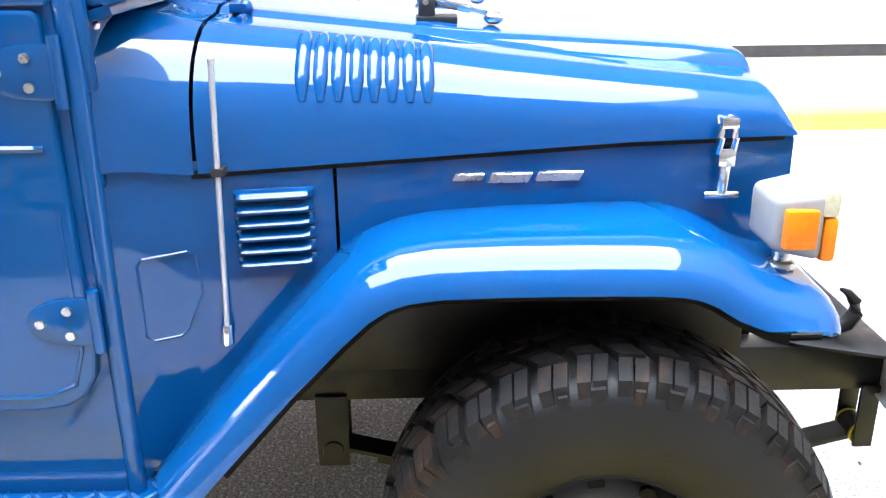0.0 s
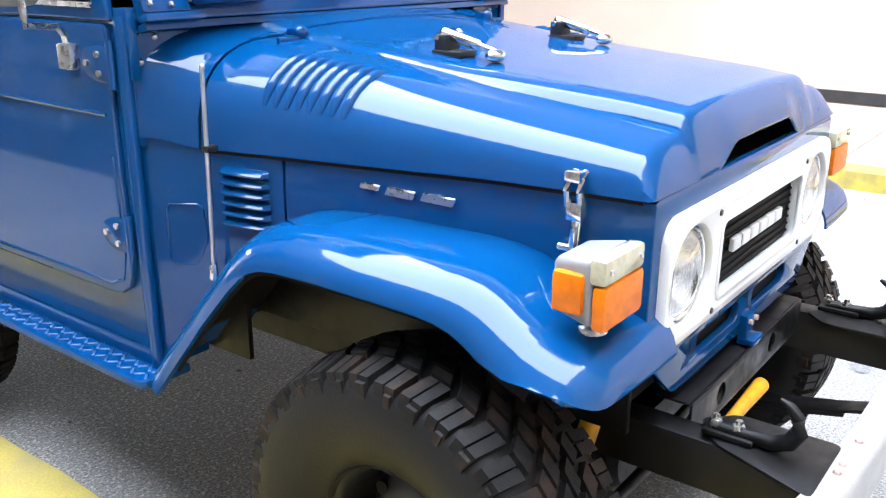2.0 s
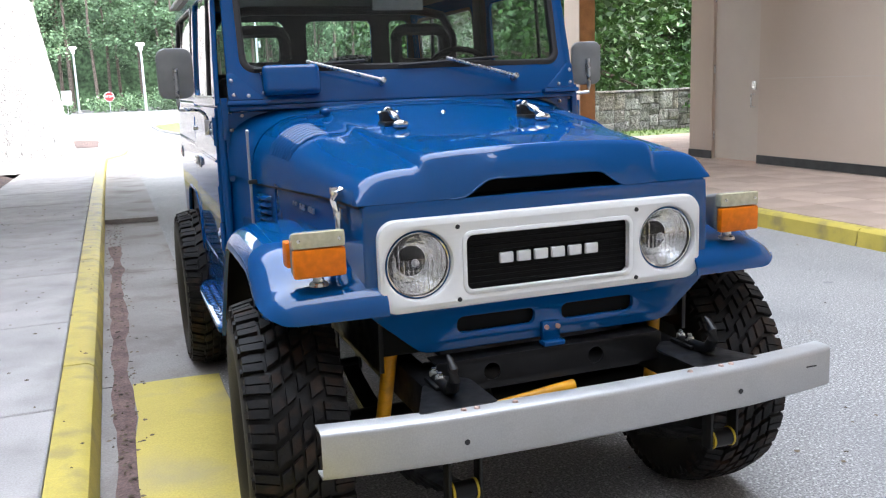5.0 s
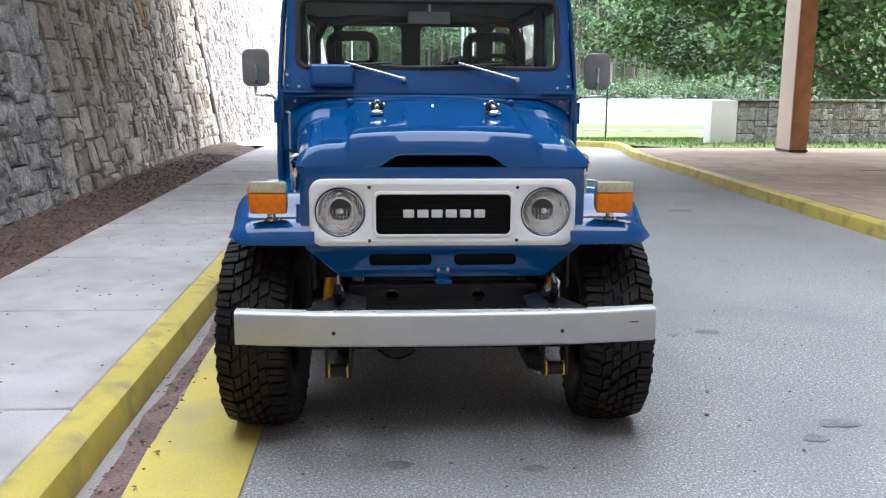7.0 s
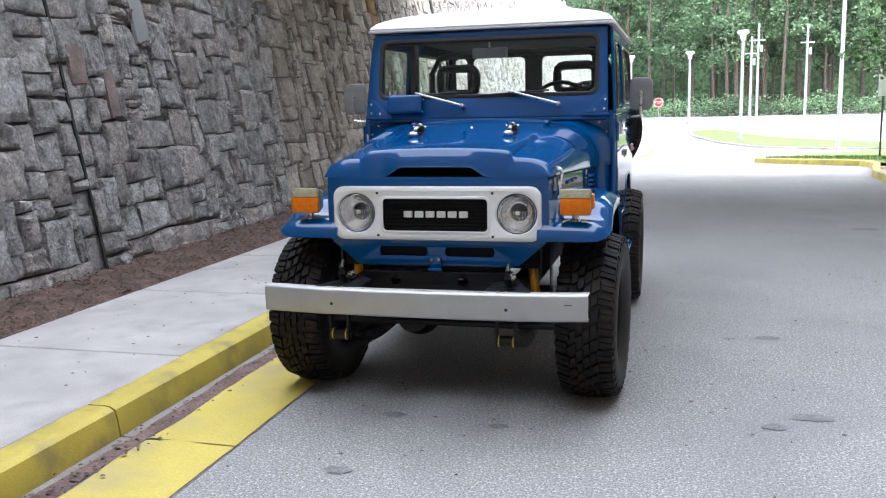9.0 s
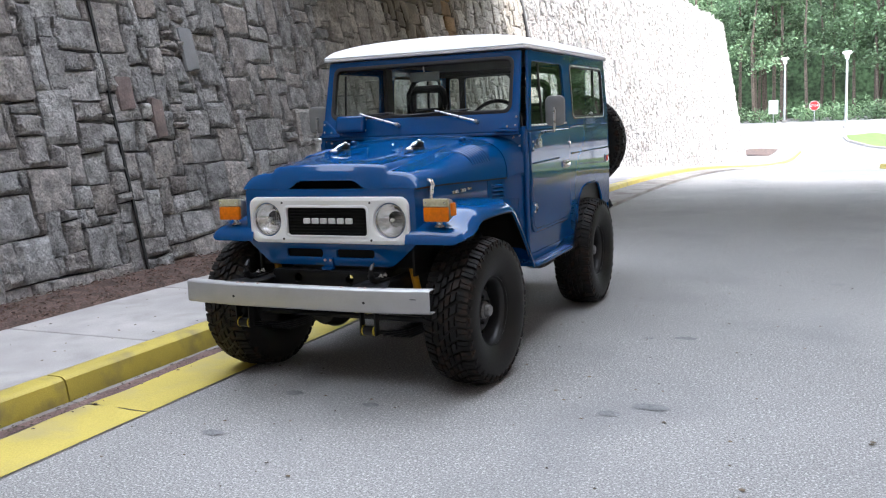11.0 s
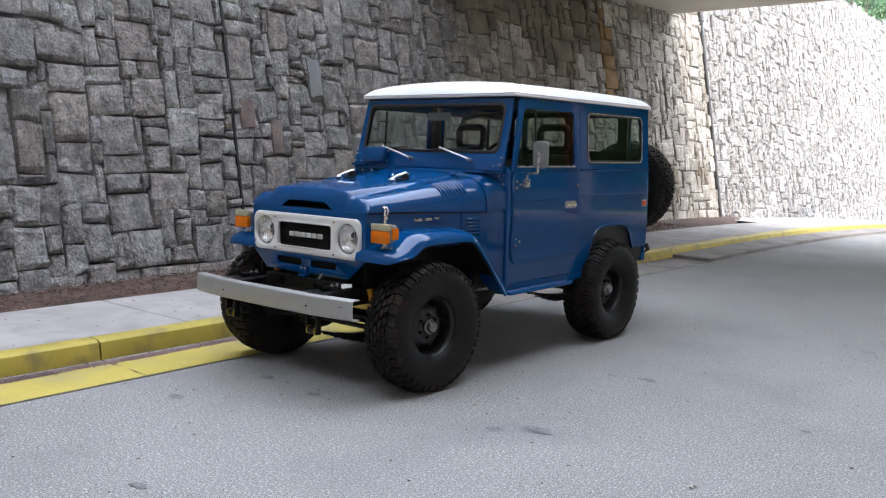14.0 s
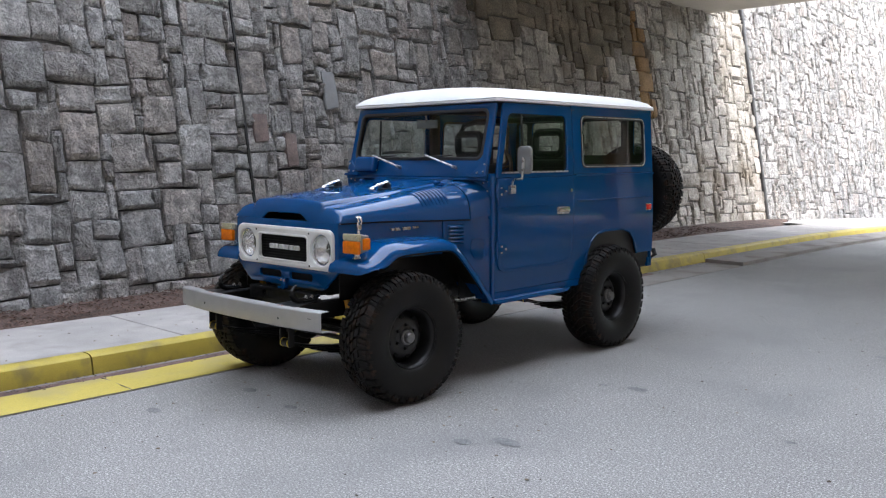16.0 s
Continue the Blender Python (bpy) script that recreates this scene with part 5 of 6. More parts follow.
# chassis
for sgn in (-1, 1):
    x0, x1 = sgn * 0.365, sgn * 0.435
    rail = part("chassis_rail", box(x0, x1, -0.625, 3.0, 0.545, 0.655, 0.008), CHASSIS, car)
    b = plate([corner_round([(sgn * 0.30, -0.62), (sgn * 0.52, -0.62), (sgn * 0.44, -0.42), (sgn * 0.36, -0.36), (sgn * 0.30, -0.42)], 0.02)], 0.008, 0.002, "XY", 0.659)
    part("gusset", b, CHASSIS, rail)
    hook = [(sgn * 0.40, -0.40, 0.677), (sgn * 0.40, -0.47, 0.677), (sgn * 0.40, -0.515, 0.678), (sgn * 0.40, -0.545, 0.690), (sgn * 0.40, -0.560, 0.715), (sgn * 0.40, -0.556, 0.742), (sgn * 0.40, -0.538, 0.764), (sgn * 0.40, -0.520, 0.772)]
    tow = part("tow_hook", tube(hook, [0.012, 0.014, 0.016, 0.0175, 0.017, 0.014, 0.009, 0.004], 12), CHASSIS, car, "black steel tow hook")
    part("hook_foot", box(sgn * 0.40 - 0.024, sgn * 0.40 + 0.024, -0.485, -0.385, 0.664, 0.676, 0.004), CHASSIS, tow)
    for yy in (-0.405, -0.450):
        b = cyl((sgn * 0.40, yy, 0.676), (sgn * 0.40, yy, 0.694), 0.013, seg=6, bevel=0.002)
        cyl((sgn * 0.40, yy, 0.694), (sgn * 0.40, yy, 0.703), 0.007, bm=b)
        part("bolt", b, DULL_CHROME, tow)
    # leaf spring, shackle and bushings
    for yo in (0.0, 2.285):
        b = bmesh.new()
        for q in range(5):
            L = 0.58 - 0.09 * q
            rows = []
            for s in [-1 + 0.2 * j for j in range(11)]:
                zz = 0.335 + 0.085 * (s * L / 0.58) ** 2 - 0.012 * q
                rows.append([(sgn * 0.40 + dx, yo + s * L, zz + dz) for dx, dz in ((-0.032, 0), (0.032, 0), (0.032, 0.010), (-0.032, 0.010))])
            loft(rows, b, closed_u=True)
        spring = part("leaf_spring", b, CHASSIS, car, "black leaf spring pack")
        ye = yo - 0.60
        b = box(sgn * 0.40 - 0.048, sgn * 0.40 - 0.038, ye - 0.022, ye + 0.022, 0.405, 0.56, 0.006)
        box(sgn * 0.40 + 0.038, sgn * 0.40 + 0.048, ye - 0.022, ye + 0.022, 0.405, 0.56, 0.006, bm=b)
        cyl((sgn * 0.40 - 0.036, ye, 0.43), (sgn * 0.40 + 0.036, ye, 0.43), 0.026, bm=b)
        part("shackle", b, CHASSIS, spring)
        yh = yo + 0.585
        b = box(sgn * 0.40 - 0.044, sgn * 0.40 - 0.036, yh - 0.035, yh + 0.035, 0.385, 0.56, 0.006)
        box(sgn * 0.40 + 0.036, sgn * 0.40 + 0.044, yh - 0.035, yh + 0.035, 0.385, 0.56, 0.006, bm=b)
        cyl((sgn * 0.40 - 0.05, yh, 0.425), (sgn * 0.40 + 0.05, yh, 0.425), 0.024, bm=b, bevel=0.003)
        part("spring_hanger", b, CHASSIS, spring)
        for dx in (-0.036, 0.030):
            part("bushing", cyl((sgn * 0.40 + dx, ye, 0.43), (sgn * 0.40 + dx + 0.006, ye, 0.43), 0.028, seg=20), BUSHING, spring, "yellow rubber bushing")
    # damper
    p, q = Vector((sgn * 0.475, -0.13, 0.46)), Vector((sgn * 0.445, -0.20, 0.80))
    damper = part("damper", cyl(p, p.lerp(q, 0.84), 0.022, bevel=0.004), YELLOWSHOCK, car, "yellow shock absorber")
    part("dust_cover", cyl(p.lerp(q, 0.80), q, 0.029, bevel=0.004), BLACK, damper)
    p, q = Vector((sgn * 0.47, 2.45, 0.42)), Vector((sgn * 0.44, 2.55, 0.74))
    part("damper", cyl(p, q, 0.027, bevel=0.004), YELLOWSHOCK, car, "yellow shock absorber")
b = plate([corner_round([(-0.37, 0.60), (0.37, 0.60), (0.37, 0.69), (-0.37, 0.69)], 0.01), ring_of(-0.20, 0.645, 0.026, 20), ring_of(0.14, 0.645, 0.026, 20)], 0.006, 0.001, "XZ", -0.342)
box(-0.37, 0.37, -0.338, -0.265, 0.684, 0.690, 0.002, bm=b)
cross = part("front_crossmember", b, CHASSIS, car)
part("lower_crossmember", box(-0.37, 0.37, -0.24, -0.16, 0.55, 0.62, 0.012), CHASSIS, car)
part("steering_damper", cyl((-0.20, -0.345, 0.540), (0.06, -0.355, 0.565), 0.012, 0.020, bevel=0.004), YELLOWSHOCK, car, "yellow steering damper")
part("tie_rod", cyl((-0.60, -0.19, 0.40), (0.60, -0.19, 0.40), 0.016), CHASSIS, car)
part("drag_link", cyl((-0.30, -0.24, 0.50), (0.58, -0.12, 0.44), 0.014), CHASSIS, car)
for yo, dx in ((0.0, -0.18), (2.285, -0.16)):
    b = cyl((-0.70, yo, 0.417), (0.70, yo, 0.417), 0.045)
    ball((dx, yo, 0.417), 0.135, 3, (0.9, 0.95, 1), b)
    cyl((dx, yo, 0.417), (dx, yo + (0.30 if yo < 1 else -0.30), 0.45), 0.05, 0.035, bm=b)
    axle = part("axle", b, CHASSIS, car, "black axle with a round differential case")
    part("cover", cyl((dx, yo - 0.12 if yo < 1 else yo + 0.12, 0.417), (dx, yo - 0.145 if yo < 1 else yo + 0.145, 0.417), 0.10, 0.085, 24), CHASSIS, axle)
b = box(-0.32, 0.32, -0.22, 0.45, 0.66, 1.08, 0.03)
box(-0.20, 0.20, 0.3, 1.7, 0.52, 0.74, 0.04, bm=b)
cyl((0.0, 0.2, 0.50), (0.0, 2.2, 0.46), 0.035, bm=b)
part("engine", b, CHASSIS, car, "dark engine and gearbox block")
part("radiator", box(-0.50, 0.50, -0.25, -0.20, 0.70, 1.10, 0.01), GRILLE, car)
part("exhaust", tube([(0.25, 0.5, 0.50), (0.30, 1.2, 0.49), (0.33, 2.0, 0.49), (0.36, 2.9, 0.52), (0.38, 3.05, 0.52)], 0.026, 12), DULL_CHROME, car)
part("fuel_tank", box(-0.33, 0.33, 1.4, 2.0, 0.50, 0.66, 0.03), CHASSIS, car)
part("transfer_brace", tube([(0.62, 1.55, 0.50), (0.60, 1.75, 0.49), (0.50, 1.95, 0.50)], 0.022, 10), CHASSIS, car)

# wheels
TS = 0.90         # tread width against the block layout below
side = [(0.190, 0.088), (0.199, 0.104), (0.214, 0.116), (0.245, 0.132), (0.285, 0.144), (0.325, 0.147), (0.358, 0.143), (0.381, 0.133), (0.396, 0.110), (0.404, 0.06), (0.406, 0.0)]
prof = side + [(r, -a) for r, a in side[-2::-1]]
TYRE = mesh_of(lathe(prof, 72), "tyre", SIDEWALL, 40)
hp = Heap()
rng = random.Random(2)


def lug(hp, t0, t1, a0, a1, r0, r1, skew, lean=0.0):
    """A tread block between two angles and two places across."""
    pts = []
    for r, s in ((r0, 0.0), (r1, 0.10)):
        for t, a in ((t0, a0), (t1, a0), (t1, a1), (t0, a1)):
            tm, am = (t0 + t1) / 2, (a0 + a1) / 2
            tt, aa = t + (tm - t) * s, a + (am - a) * s
            tt += skew * (aa - am)
            rr = r - 0.9 * max(0.0, abs(aa) - 0.03) ** 2 - lean * max(0.0, abs(aa) - 0.11) * 0.16
            pts.append((aa * TS, rr * math.cos(tt), rr * math.sin(tt)))
    hp.add(pts, [(4, 5, 6, 7), (0, 1, 5, 4), (1, 2, 6, 5), (2, 3, 7, 6), (3, 0, 4, 7)])


NL = 38
for k in range(NL):
    t = 2 * math.pi * k / NL
    st = 2 * math.pi / NL
    inner_a = 0.074 if k % 2 else 0.086
    for f0, f1 in ((0.06, 0.44), (0.47, 0.84)):          # each shoulder block is split by a narrow sipe
        lug(hp, t + st * f0, t + st * f1, inner_a, 0.152, 0.388, 0.4215 if k % 2 else 0.4200, 0.35, 1)
        lug(hp, t + st * (f0 + 0.5), t + st * (f1 + 0.5), -0.152, -inner_a, 0.388, 0.4215 if k % 2 else 0.4200, 0.35, 1)
    lug(hp, t + st * 0.20, t + st * 0.92, 0.040, 0.070 if k % 2 else 0.080, 0.394, 0.4220, -1.3)
    lug(hp, t + st * 0.52, t + st * 1.30, 0.004, 0.034, 0.394, 0.4225, -1.6)
    lug(hp, t + st * 0.02, t + st * 0.80, -0.034, -0.004, 0.394, 0.4225, -1.6)
    lug(hp, t + st * 0.68, t + st * 1.40, -0.070 if k % 2 else -0.080, -0.040, 0.394, 0.4220, -1.3)
    for sg in (1, -1):          # shoulder biters
        o = 0.0 if sg > 0 else st * 0.5
        lo, hi = (0.136, 0.1585) if sg > 0 else (-0.1585, -0.136)
        lug(hp, t + o + 0.03, t + o + st * (0.60 if k % 2 else 0.45), lo, hi, 0.352, 0.405 if k % 2 else 0.400, 0)
TREAD = hp.mesh("tread", RUBBER, 30)
RIM = mesh_of(lathe([(0.194, 0.104), (0.203, 0.098), (0.197, 0.090), (0.185, 0.082), (0.175, 0.055), (0.173, -0.03), (0.160, -0.02), (0.142, 0.010), (0.116, 0.028), (0.095, 0.032), (0.085, 0.028), (0.070, 0.028), (0.062, 0.034), (0.0, 0.034)], 48), "wheel", BLACK, 40)
BACK = mesh_of(lathe([(0.198, -0.104), (0.176, -0.06), (0.173, -0.035), (0.1, -0.03), (0.0, -0.03)], 32), "rim_back", BLACK)
hb = lathe([(0.052, 0.030), (0.052, 0.050), (0.047, 0.057), (0.040, 0.059), (0.036, 0.078), (0.030, 0.085), (0.0001, 0.086)], 28)
HUB = mesh_of(hb, "hub", mat("worn_hub_metal", (0.26, 0.26, 0.26), 0.4, 0.8, var=0.2, scale=30, dirt=(0.03, 0.028, 0.025), dirt_amount=0.7, dirt_scale=30), 35)
NUT = mesh_of(cyl((0.026, 0, 0), (0.046, 0, 0), 0.011, 0.009, 6), "wheel_nut", CHASSIS)
HOLE = mesh_of(cyl((0.014, 0, 0), (0.025, 0, 0), 0.017, seg=14), "rim_hole", GRILLE)


def wheel(m, label):
    w = part("wheel", RIM, None, car, label, m)
    part("tyre", TYRE, None, w, "black off-road tyre")
    part("tread", TREAD, None, w, "chunky mud tread blocks")
    part("rim_back", BACK, None, w)
    part("hub", HUB, None, w, "bare metal hub")
    for q in range(6):
        a = radians(60 * q + 15)
        part("wheel_nut", NUT, None, w, "", pose(0, 0.075 * math.cos(a), 0.075 * math.sin(a)))
    for q in range(8):
        a = radians(45 * q)
        part("rim_hole", HOLE, None, w, "", pose(0, 0.129 * math.cos(a), 0.129 * math.sin(a)))


for yo in (0.0, 2.285):
    steer = -3 if yo == 0 else 0        # front wheels turned a little towards the kerb
    wheel(pose(0.740, yo + 0.05, 0.419, 11 * (1 + yo), 0, steer), "black steel wheel with a mud-terrain tyre")
    wheel(pose(-0.740, yo + 0.05, 0.419, 7 * (1 + yo), 0, 180 + steer), "black steel wheel with a mud-terrain tyre")
wheel(pose(0.42, 3.34, 1.25, 0, 0, 90), "spare wheel hung on the tail")

# body sides
BOW = [(0.50, -0.012), (0.62, -0.004), (0.80, 0.004), (1.05, 0.008), (1.25, 0.006), (1.42, 0.0), (1.60, -0.008), (1.80, -0.020), (1.95, -0.034)]
CUTS = [((0, 0, z), (0, 0, 1)) for z in (0.62, 0.70, 0.80, 0.92, 1.05, 1.15, 1.25, 1.34, 1.42, 1.50, 1.60, 1.70, 1.80, 1.90)]


def bowed(sgn):
    return lambda x, y, z: (sgn * (x + lerp_table(BOW, z)), y, z)


SX = 0.765
for sgn in (-1, 1):
    arch = [(2.015, 0.60), (2.045, 0.78), (2.10, 0.88), (2.18, 0.935), (2.30, 0.955), (2.55, 0.955), (2.66, 0.93), (2.735, 0.86), (2.775, 0.76), (2.785, 0.735)]
    outline = [(0.905, 0.60), (0.905, 1.415), (3.03, 1.415), (3.04, 0.735)] + arch[::-1] + [(2.005, 0.60)]
    tub = part("body_side", plate([outline], 0.012, 0.002, "YZ", SX - 0.006, bowed(sgn), CUTS), PAINT, car, angle=12)
    # raised quarter panel line
    b = tube([(sgn * (SX + lerp_table(BOW, 1.215) + 0.002), y, 1.215) for y in (1.90, 2.3, 2.7, 3.02)], 0.006, 6)
    part("swage_line", b, PAINT, tub)
    part("seam_strip", tube([(sgn * (SX + lerp_table(BOW, 1.41) + 0.004), y, 1.412) for y in (1.88, 2.4, 3.03)], 0.007, 6), PAINT, tub)
    part("arch_flange", tube([(sgn * (SX + 0.002), y, z) for y, z in arch], 0.010, 8), PAINT, tub)
    b = loft([[(sgn * x, y, z + 0.012) for x in (0.50, 0.76)] for y, z in arch])
    part("rear_arch_lining", thicken(b, 0.004), ARCH_DIRT_SHADE, tub, "dirty arch lining with the arch's shade in its colour")
    # door, lower half
    dl = corner_round([(0.932, 0.735), (1.832, 0.735), (1.842, 1.405), (0.940, 1.405)], [0.11, 0.13, 0.02, 0.02])
    door_ob = part("car_door", plate([dl], 0.020, 0.006, "YZ", SX + 0.006, bowed(sgn), CUTS), PAINT, car, "blue car door", angle=12)
    part("swage_line", tube([(sgn * (SX + lerp_table(BOW, 1.19) + 0.016), y, 1.19 + 0.008 * y) for y in (0.96, 1.25, 1.55)], 0.006, 6), PAINT, door_ob)
    part("lower_bead", tube([(sgn * (SX + lerp_table(BOW, z) + 0.015), y, z) for y, z in ((0.955, 1.10), (0.955, 0.85), (0.975, 0.785), (1.03, 0.762), (1.70, 0.762), (1.78, 0.785), (1.808, 0.85), (1.815, 1.35))], 0.005, 6), PAINT, door_ob)
    # window half of the door
    win = corner_round([(0.985, 1.448), (1.765, 1.448), (1.765, 1.860), (1.085, 1.860)], [0.02, 0.05, 0.05, 0.05])
    du = corner_round([(0.925, 1.41), (1.842, 1.41), (1.842, 1.935), (1.035, 1.935)], [0.01, 0.01, 0.03, 0.04])
    part("window_frame", plate([du, win], 0.020, 0.006, "YZ", SX + 0.004, bowed(sgn), CUTS), PAINT, door_ob, angle=12)
    part("quarter_bar", tube([(sgn * (SX + lerp_table(BOW, z) + 0.003), 1.235, z) for z in (1.44, 1.65, 1.85)], 0.009, 6), PLASTIC, door_ob)
    part("pane", plate([win], 0.004, 0, "YZ", SX, bowed(sgn), CUTS), GLASS, door_ob).visible_shadow = False
    part("weather_strip", tube([(sgn * (SX + 0.014), y, 1.444) for y in (0.985, 1.4, 1.765)], 0.007, 6), DULL_CHROME, door_ob, "bright metal waist strip")
    # handle
    xh = sgn * (SX + lerp_table(BOW, 1.16) + 0.028)
    b = box(xh - 0.006, xh + 0.008, 1.63, 1.765, 1.132, 1.168, 0.008)
    part("door_handle", b, CHROME, door_ob, "chrome door handle")
    part("handle_cup", plate([rounded(1.62, 1.775, 1.122, 1.178, 0.012)], 0.006, 0.002, "YZ", sgn * (SX + lerp_table(BOW, 1.16) + 0.018)), DULL_CHROME, door_ob)
    part("lock", cyl((sgn * (SX + 0.02), 1.792, 1.30), (sgn * (SX + 0.032), 1.792, 1.30), 0.012), CHROME, door_ob)
    # hinges
    for zz in (0.905, 1.315):
        xx = sgn * (SX + lerp_table(BOW, zz) + 0.018)
        b = plate([corner_round([(0.925, zz - 0.045), (0.995, zz - 0.040), (1.035, zz - 0.018), (1.035, zz + 0.018), (0.995, zz + 0.040), (0.925, zz + 0.045)], 0.02)], 0.008, 0.003, "YZ", xx)
        cyl((xx, 0.922, zz - 0.055), (xx, 0.922, zz + 0.055), 0.010, bm=b)
        hinge = part("door_hinge", b, PAINT, door_ob)
        for yy, dz in ((1.012, 0), (0.965, -0.022), (0.965, 0.022)):
            part("screw", cyl((xx, yy, zz + dz), (xx + sgn * 0.010, yy, zz + dz), 0.008, seg=10), DULL_CHROME, hinge)
    # upright bead before the door
    xx = sgn * (SX - 0.005)
    part("pillar_bead", tube([(xx, 0.905, 0.53), (xx + sgn * 0.004, 0.905, 0.9), (xx + sgn * 0.004, 0.905, 1.30), (xx - sgn * 0.004, 0.912, 1.42)], 0.017, 10), PAINT, car)
    # sill
    part("sill", box(sgn * 0.60, sgn * 0.765, 0.90, 2.02, 0.545, 0.60, 0.01), PAINT, car)
    # running board
    bx0, bx1 = sgn * 0.70, sgn * 0.845
    o = corner_round([(bx0, 0.855), (bx1, 0.855), (bx1, 1.66), (sgn * 0.80, 1.80), (bx0, 1.80)], [0.005, 0.03, 0.05, 0.03, 0.005])
    board = part("running_board", plate([o], 0.024, 0.006, "XY", 0.545), PAINT, car, "blue chequer plate running board")
    bars = bmesh.new()
    for i in range(30):
        for j in range(4):
            y, x = 0.875 + 0.0285 * i, sgn * (0.722 + 0.032 * j)
            if y > 1.66 and j > 1:
                continue
            a = radians(45 if (i + j) % 2 else -45)
            bb = box(-0.0135, 0.0135, -0.0042, 0.0042, -0.001, 0.0038, 0.0012, 1)
            moved(bb, Matrix.Translation((x, y, 0.5575)) @ Matrix.Rotation(a, 4, "Z"))
            join(bars, bb)
    # bars are a lighter blue than the board: their glints are partly put into the colour
    part("tread_pattern", bars, mat("chequer_glint_blue_" + ("r" if sgn < 0 else "l"), (0.05, 0.17, 0.42), 0.25, 0.3, coat=1.0), board, "raised chequer bars")
    # hardtop side with quarter window
    qw = rounded(1.975, 2.885, 1.478, 1.862, 0.045)
    ht = corner_round([(1.855, 1.42), (3.02, 1.42), (3.005, 1.948), (1.855, 1.948)], 0.01)
    top_side = part("hardtop_side", plate([ht, qw], 0.018, 0.004, "YZ", SX - 0.004, bowed(sgn), CUTS), PAINT, car, angle=12)
    part("window_rubber", plate([rounded(1.962, 2.898, 1.465, 1.875, 0.055), rounded(1.99, 2.87, 1.493, 1.847, 0.04)], 0.022, 0.006, "YZ", SX - 0.002, bowed(sgn), CUTS), PLASTIC, top_side, "black rubber window seal")
    part("window_trim", plate([rounded(1.970, 2.890, 1.472, 1.868, 0.05), rounded(1.978, 2.882, 1.480, 1.860, 0.045)], 0.006, 0.001, "YZ", SX + 0.008, bowed(sgn), CUTS), DULL_CHROME, top_side)
    part("pane", plate([rounded(1.975, 2.885, 1.478, 1.862, 0.045)], 0.004, 0, "YZ", SX - 0.004, bowed(sgn), CUTS), GLASS, top_side).visible_shadow = False
    part("sliding_bar", box(sgn * (SX - 0.035), sgn * (SX - 0.015), 2.63, 2.655, 1.48, 1.86, 0.004), PLASTIC, top_side)
    # rear marker lamp
    xx = sgn * (SX + 0.010)
    mk = part("side_marker", box(xx - 0.006, xx + 0.012, 2.915, 2.985, 1.098, 1.145, 0.006), REDLENS, car, "red rectangular side marker")
    part("marker_rim", plate([rounded(2.908, 2.992, 1.090, 1.153, 0.006), rounded(2.918, 2.982, 1.100, 1.143, 0.004)], 0.01, 0.002, "YZ", xx), CHROME, mk)
    # filler hatch
    if sgn < 0:
        part("filler_flap", plate([rounded(1.885, 1.985, 0.985, 1.145, 0.012)], 0.008, 0.003, "YZ", -(SX + 0.010)), PAINT, tub)
    # rear-view mirror on its arm
    mx, my, mz = (-0.905, 1.08, 1.540) if sgn < 0 else (0.915, 1.07, 1.532)
    arm = [(sgn * (SX + 0.03), 1.075, 1.335), (sgn * (SX + 0.04), 1.07, 1.375), (sgn * (SX + 0.06), 1.06, 1.395), (mx, my - 0.03, 1.402), (mx, my - 0.028, 1.425), (mx, my - 0.024, mz)]
    mir = part("door_mirror", tube(arm, 0.008, 8), DULL_CHROME, car, "grey door mirror on a bent metal arm")
    part("mirror_bracket", box(sgn * (SX + 0.012), sgn * (SX + 0.045), 1.05, 1.105, 1.295, 1.355, 0.006), DULL_CHROME, mir)
    b = plate([rounded(-0.070, 0.070, -0.097, 0.097, 0.037, 6)], 0.026, 0.010, "XZ", 0)
    moved(b, pose(mx, my, mz, 0, 0, sgn * -10))
    part("mirror_shell", b, GREYPLAS, mir, "pale grey mirror shell")
    b = plate([rounded(-0.062, 0.062, -0.089, 0.089, 0.030, 6)], 0.002, 0, "XZ", 0.0145)
    moved(b, pose(mx, my, mz, 0, 0, sgn * -10))
    part("mirror_face", b, MIRRORGLASS, mir)
    b = cyl((mx - sgn * 0.0, my - 0.02, mz + 0.02), (mx, my - 0.018, mz - 0.06), 0.009)
    part("mirror_clamp", b, DULL_CHROME, mir)

# windscreen frame, leaning back
WL = math.degrees(math.atan2(0.125, 0.50))


def lean(b):
    """Tilts an upright panel built at y = 0 about the windscreen's foot."""
    return moved(b, Matrix.Translation((0, 0.872, 1.415)) @ Matrix.Rotation(-radians(WL), 4, "X") @ Matrix.Translation((0, 0, -1.415)))


wo_ = corner_round([(-0.735, 1.405), (0.735, 1.405), (0.722, 1.945), (-0.722, 1.945)], 0.012)
wi_ = rounded(-0.672, 0.672, 1.538, 1.900, 0.05)
ws = part("windscreen_frame", lean(plate([wo_, wi_], 0.032, 0.008, "XZ", 0)), PAINT, car, "blue windscreen frame")
part("windscreen_rubber", lean(plate([rounded(-0.682, 0.682, 1.528, 1.910, 0.058), rounded(-0.655, 0.655, 1.555, 1.883, 0.04)], 0.040, 0.008, "XZ", 0)), PLASTIC, ws, "black rubber windscreen seal")
part("windscreen", lean(plate([wi_], 0.005, 0, "XZ", 0)), GLASS, ws, "clear windscreen glass").visible_shadow = False
part("vent_cover", lean(box(-0.605, -0.385, -0.075, -0.014, 1.432, 1.548, 0.022, 3)), PAINT, ws, "blue wiper motor cover")
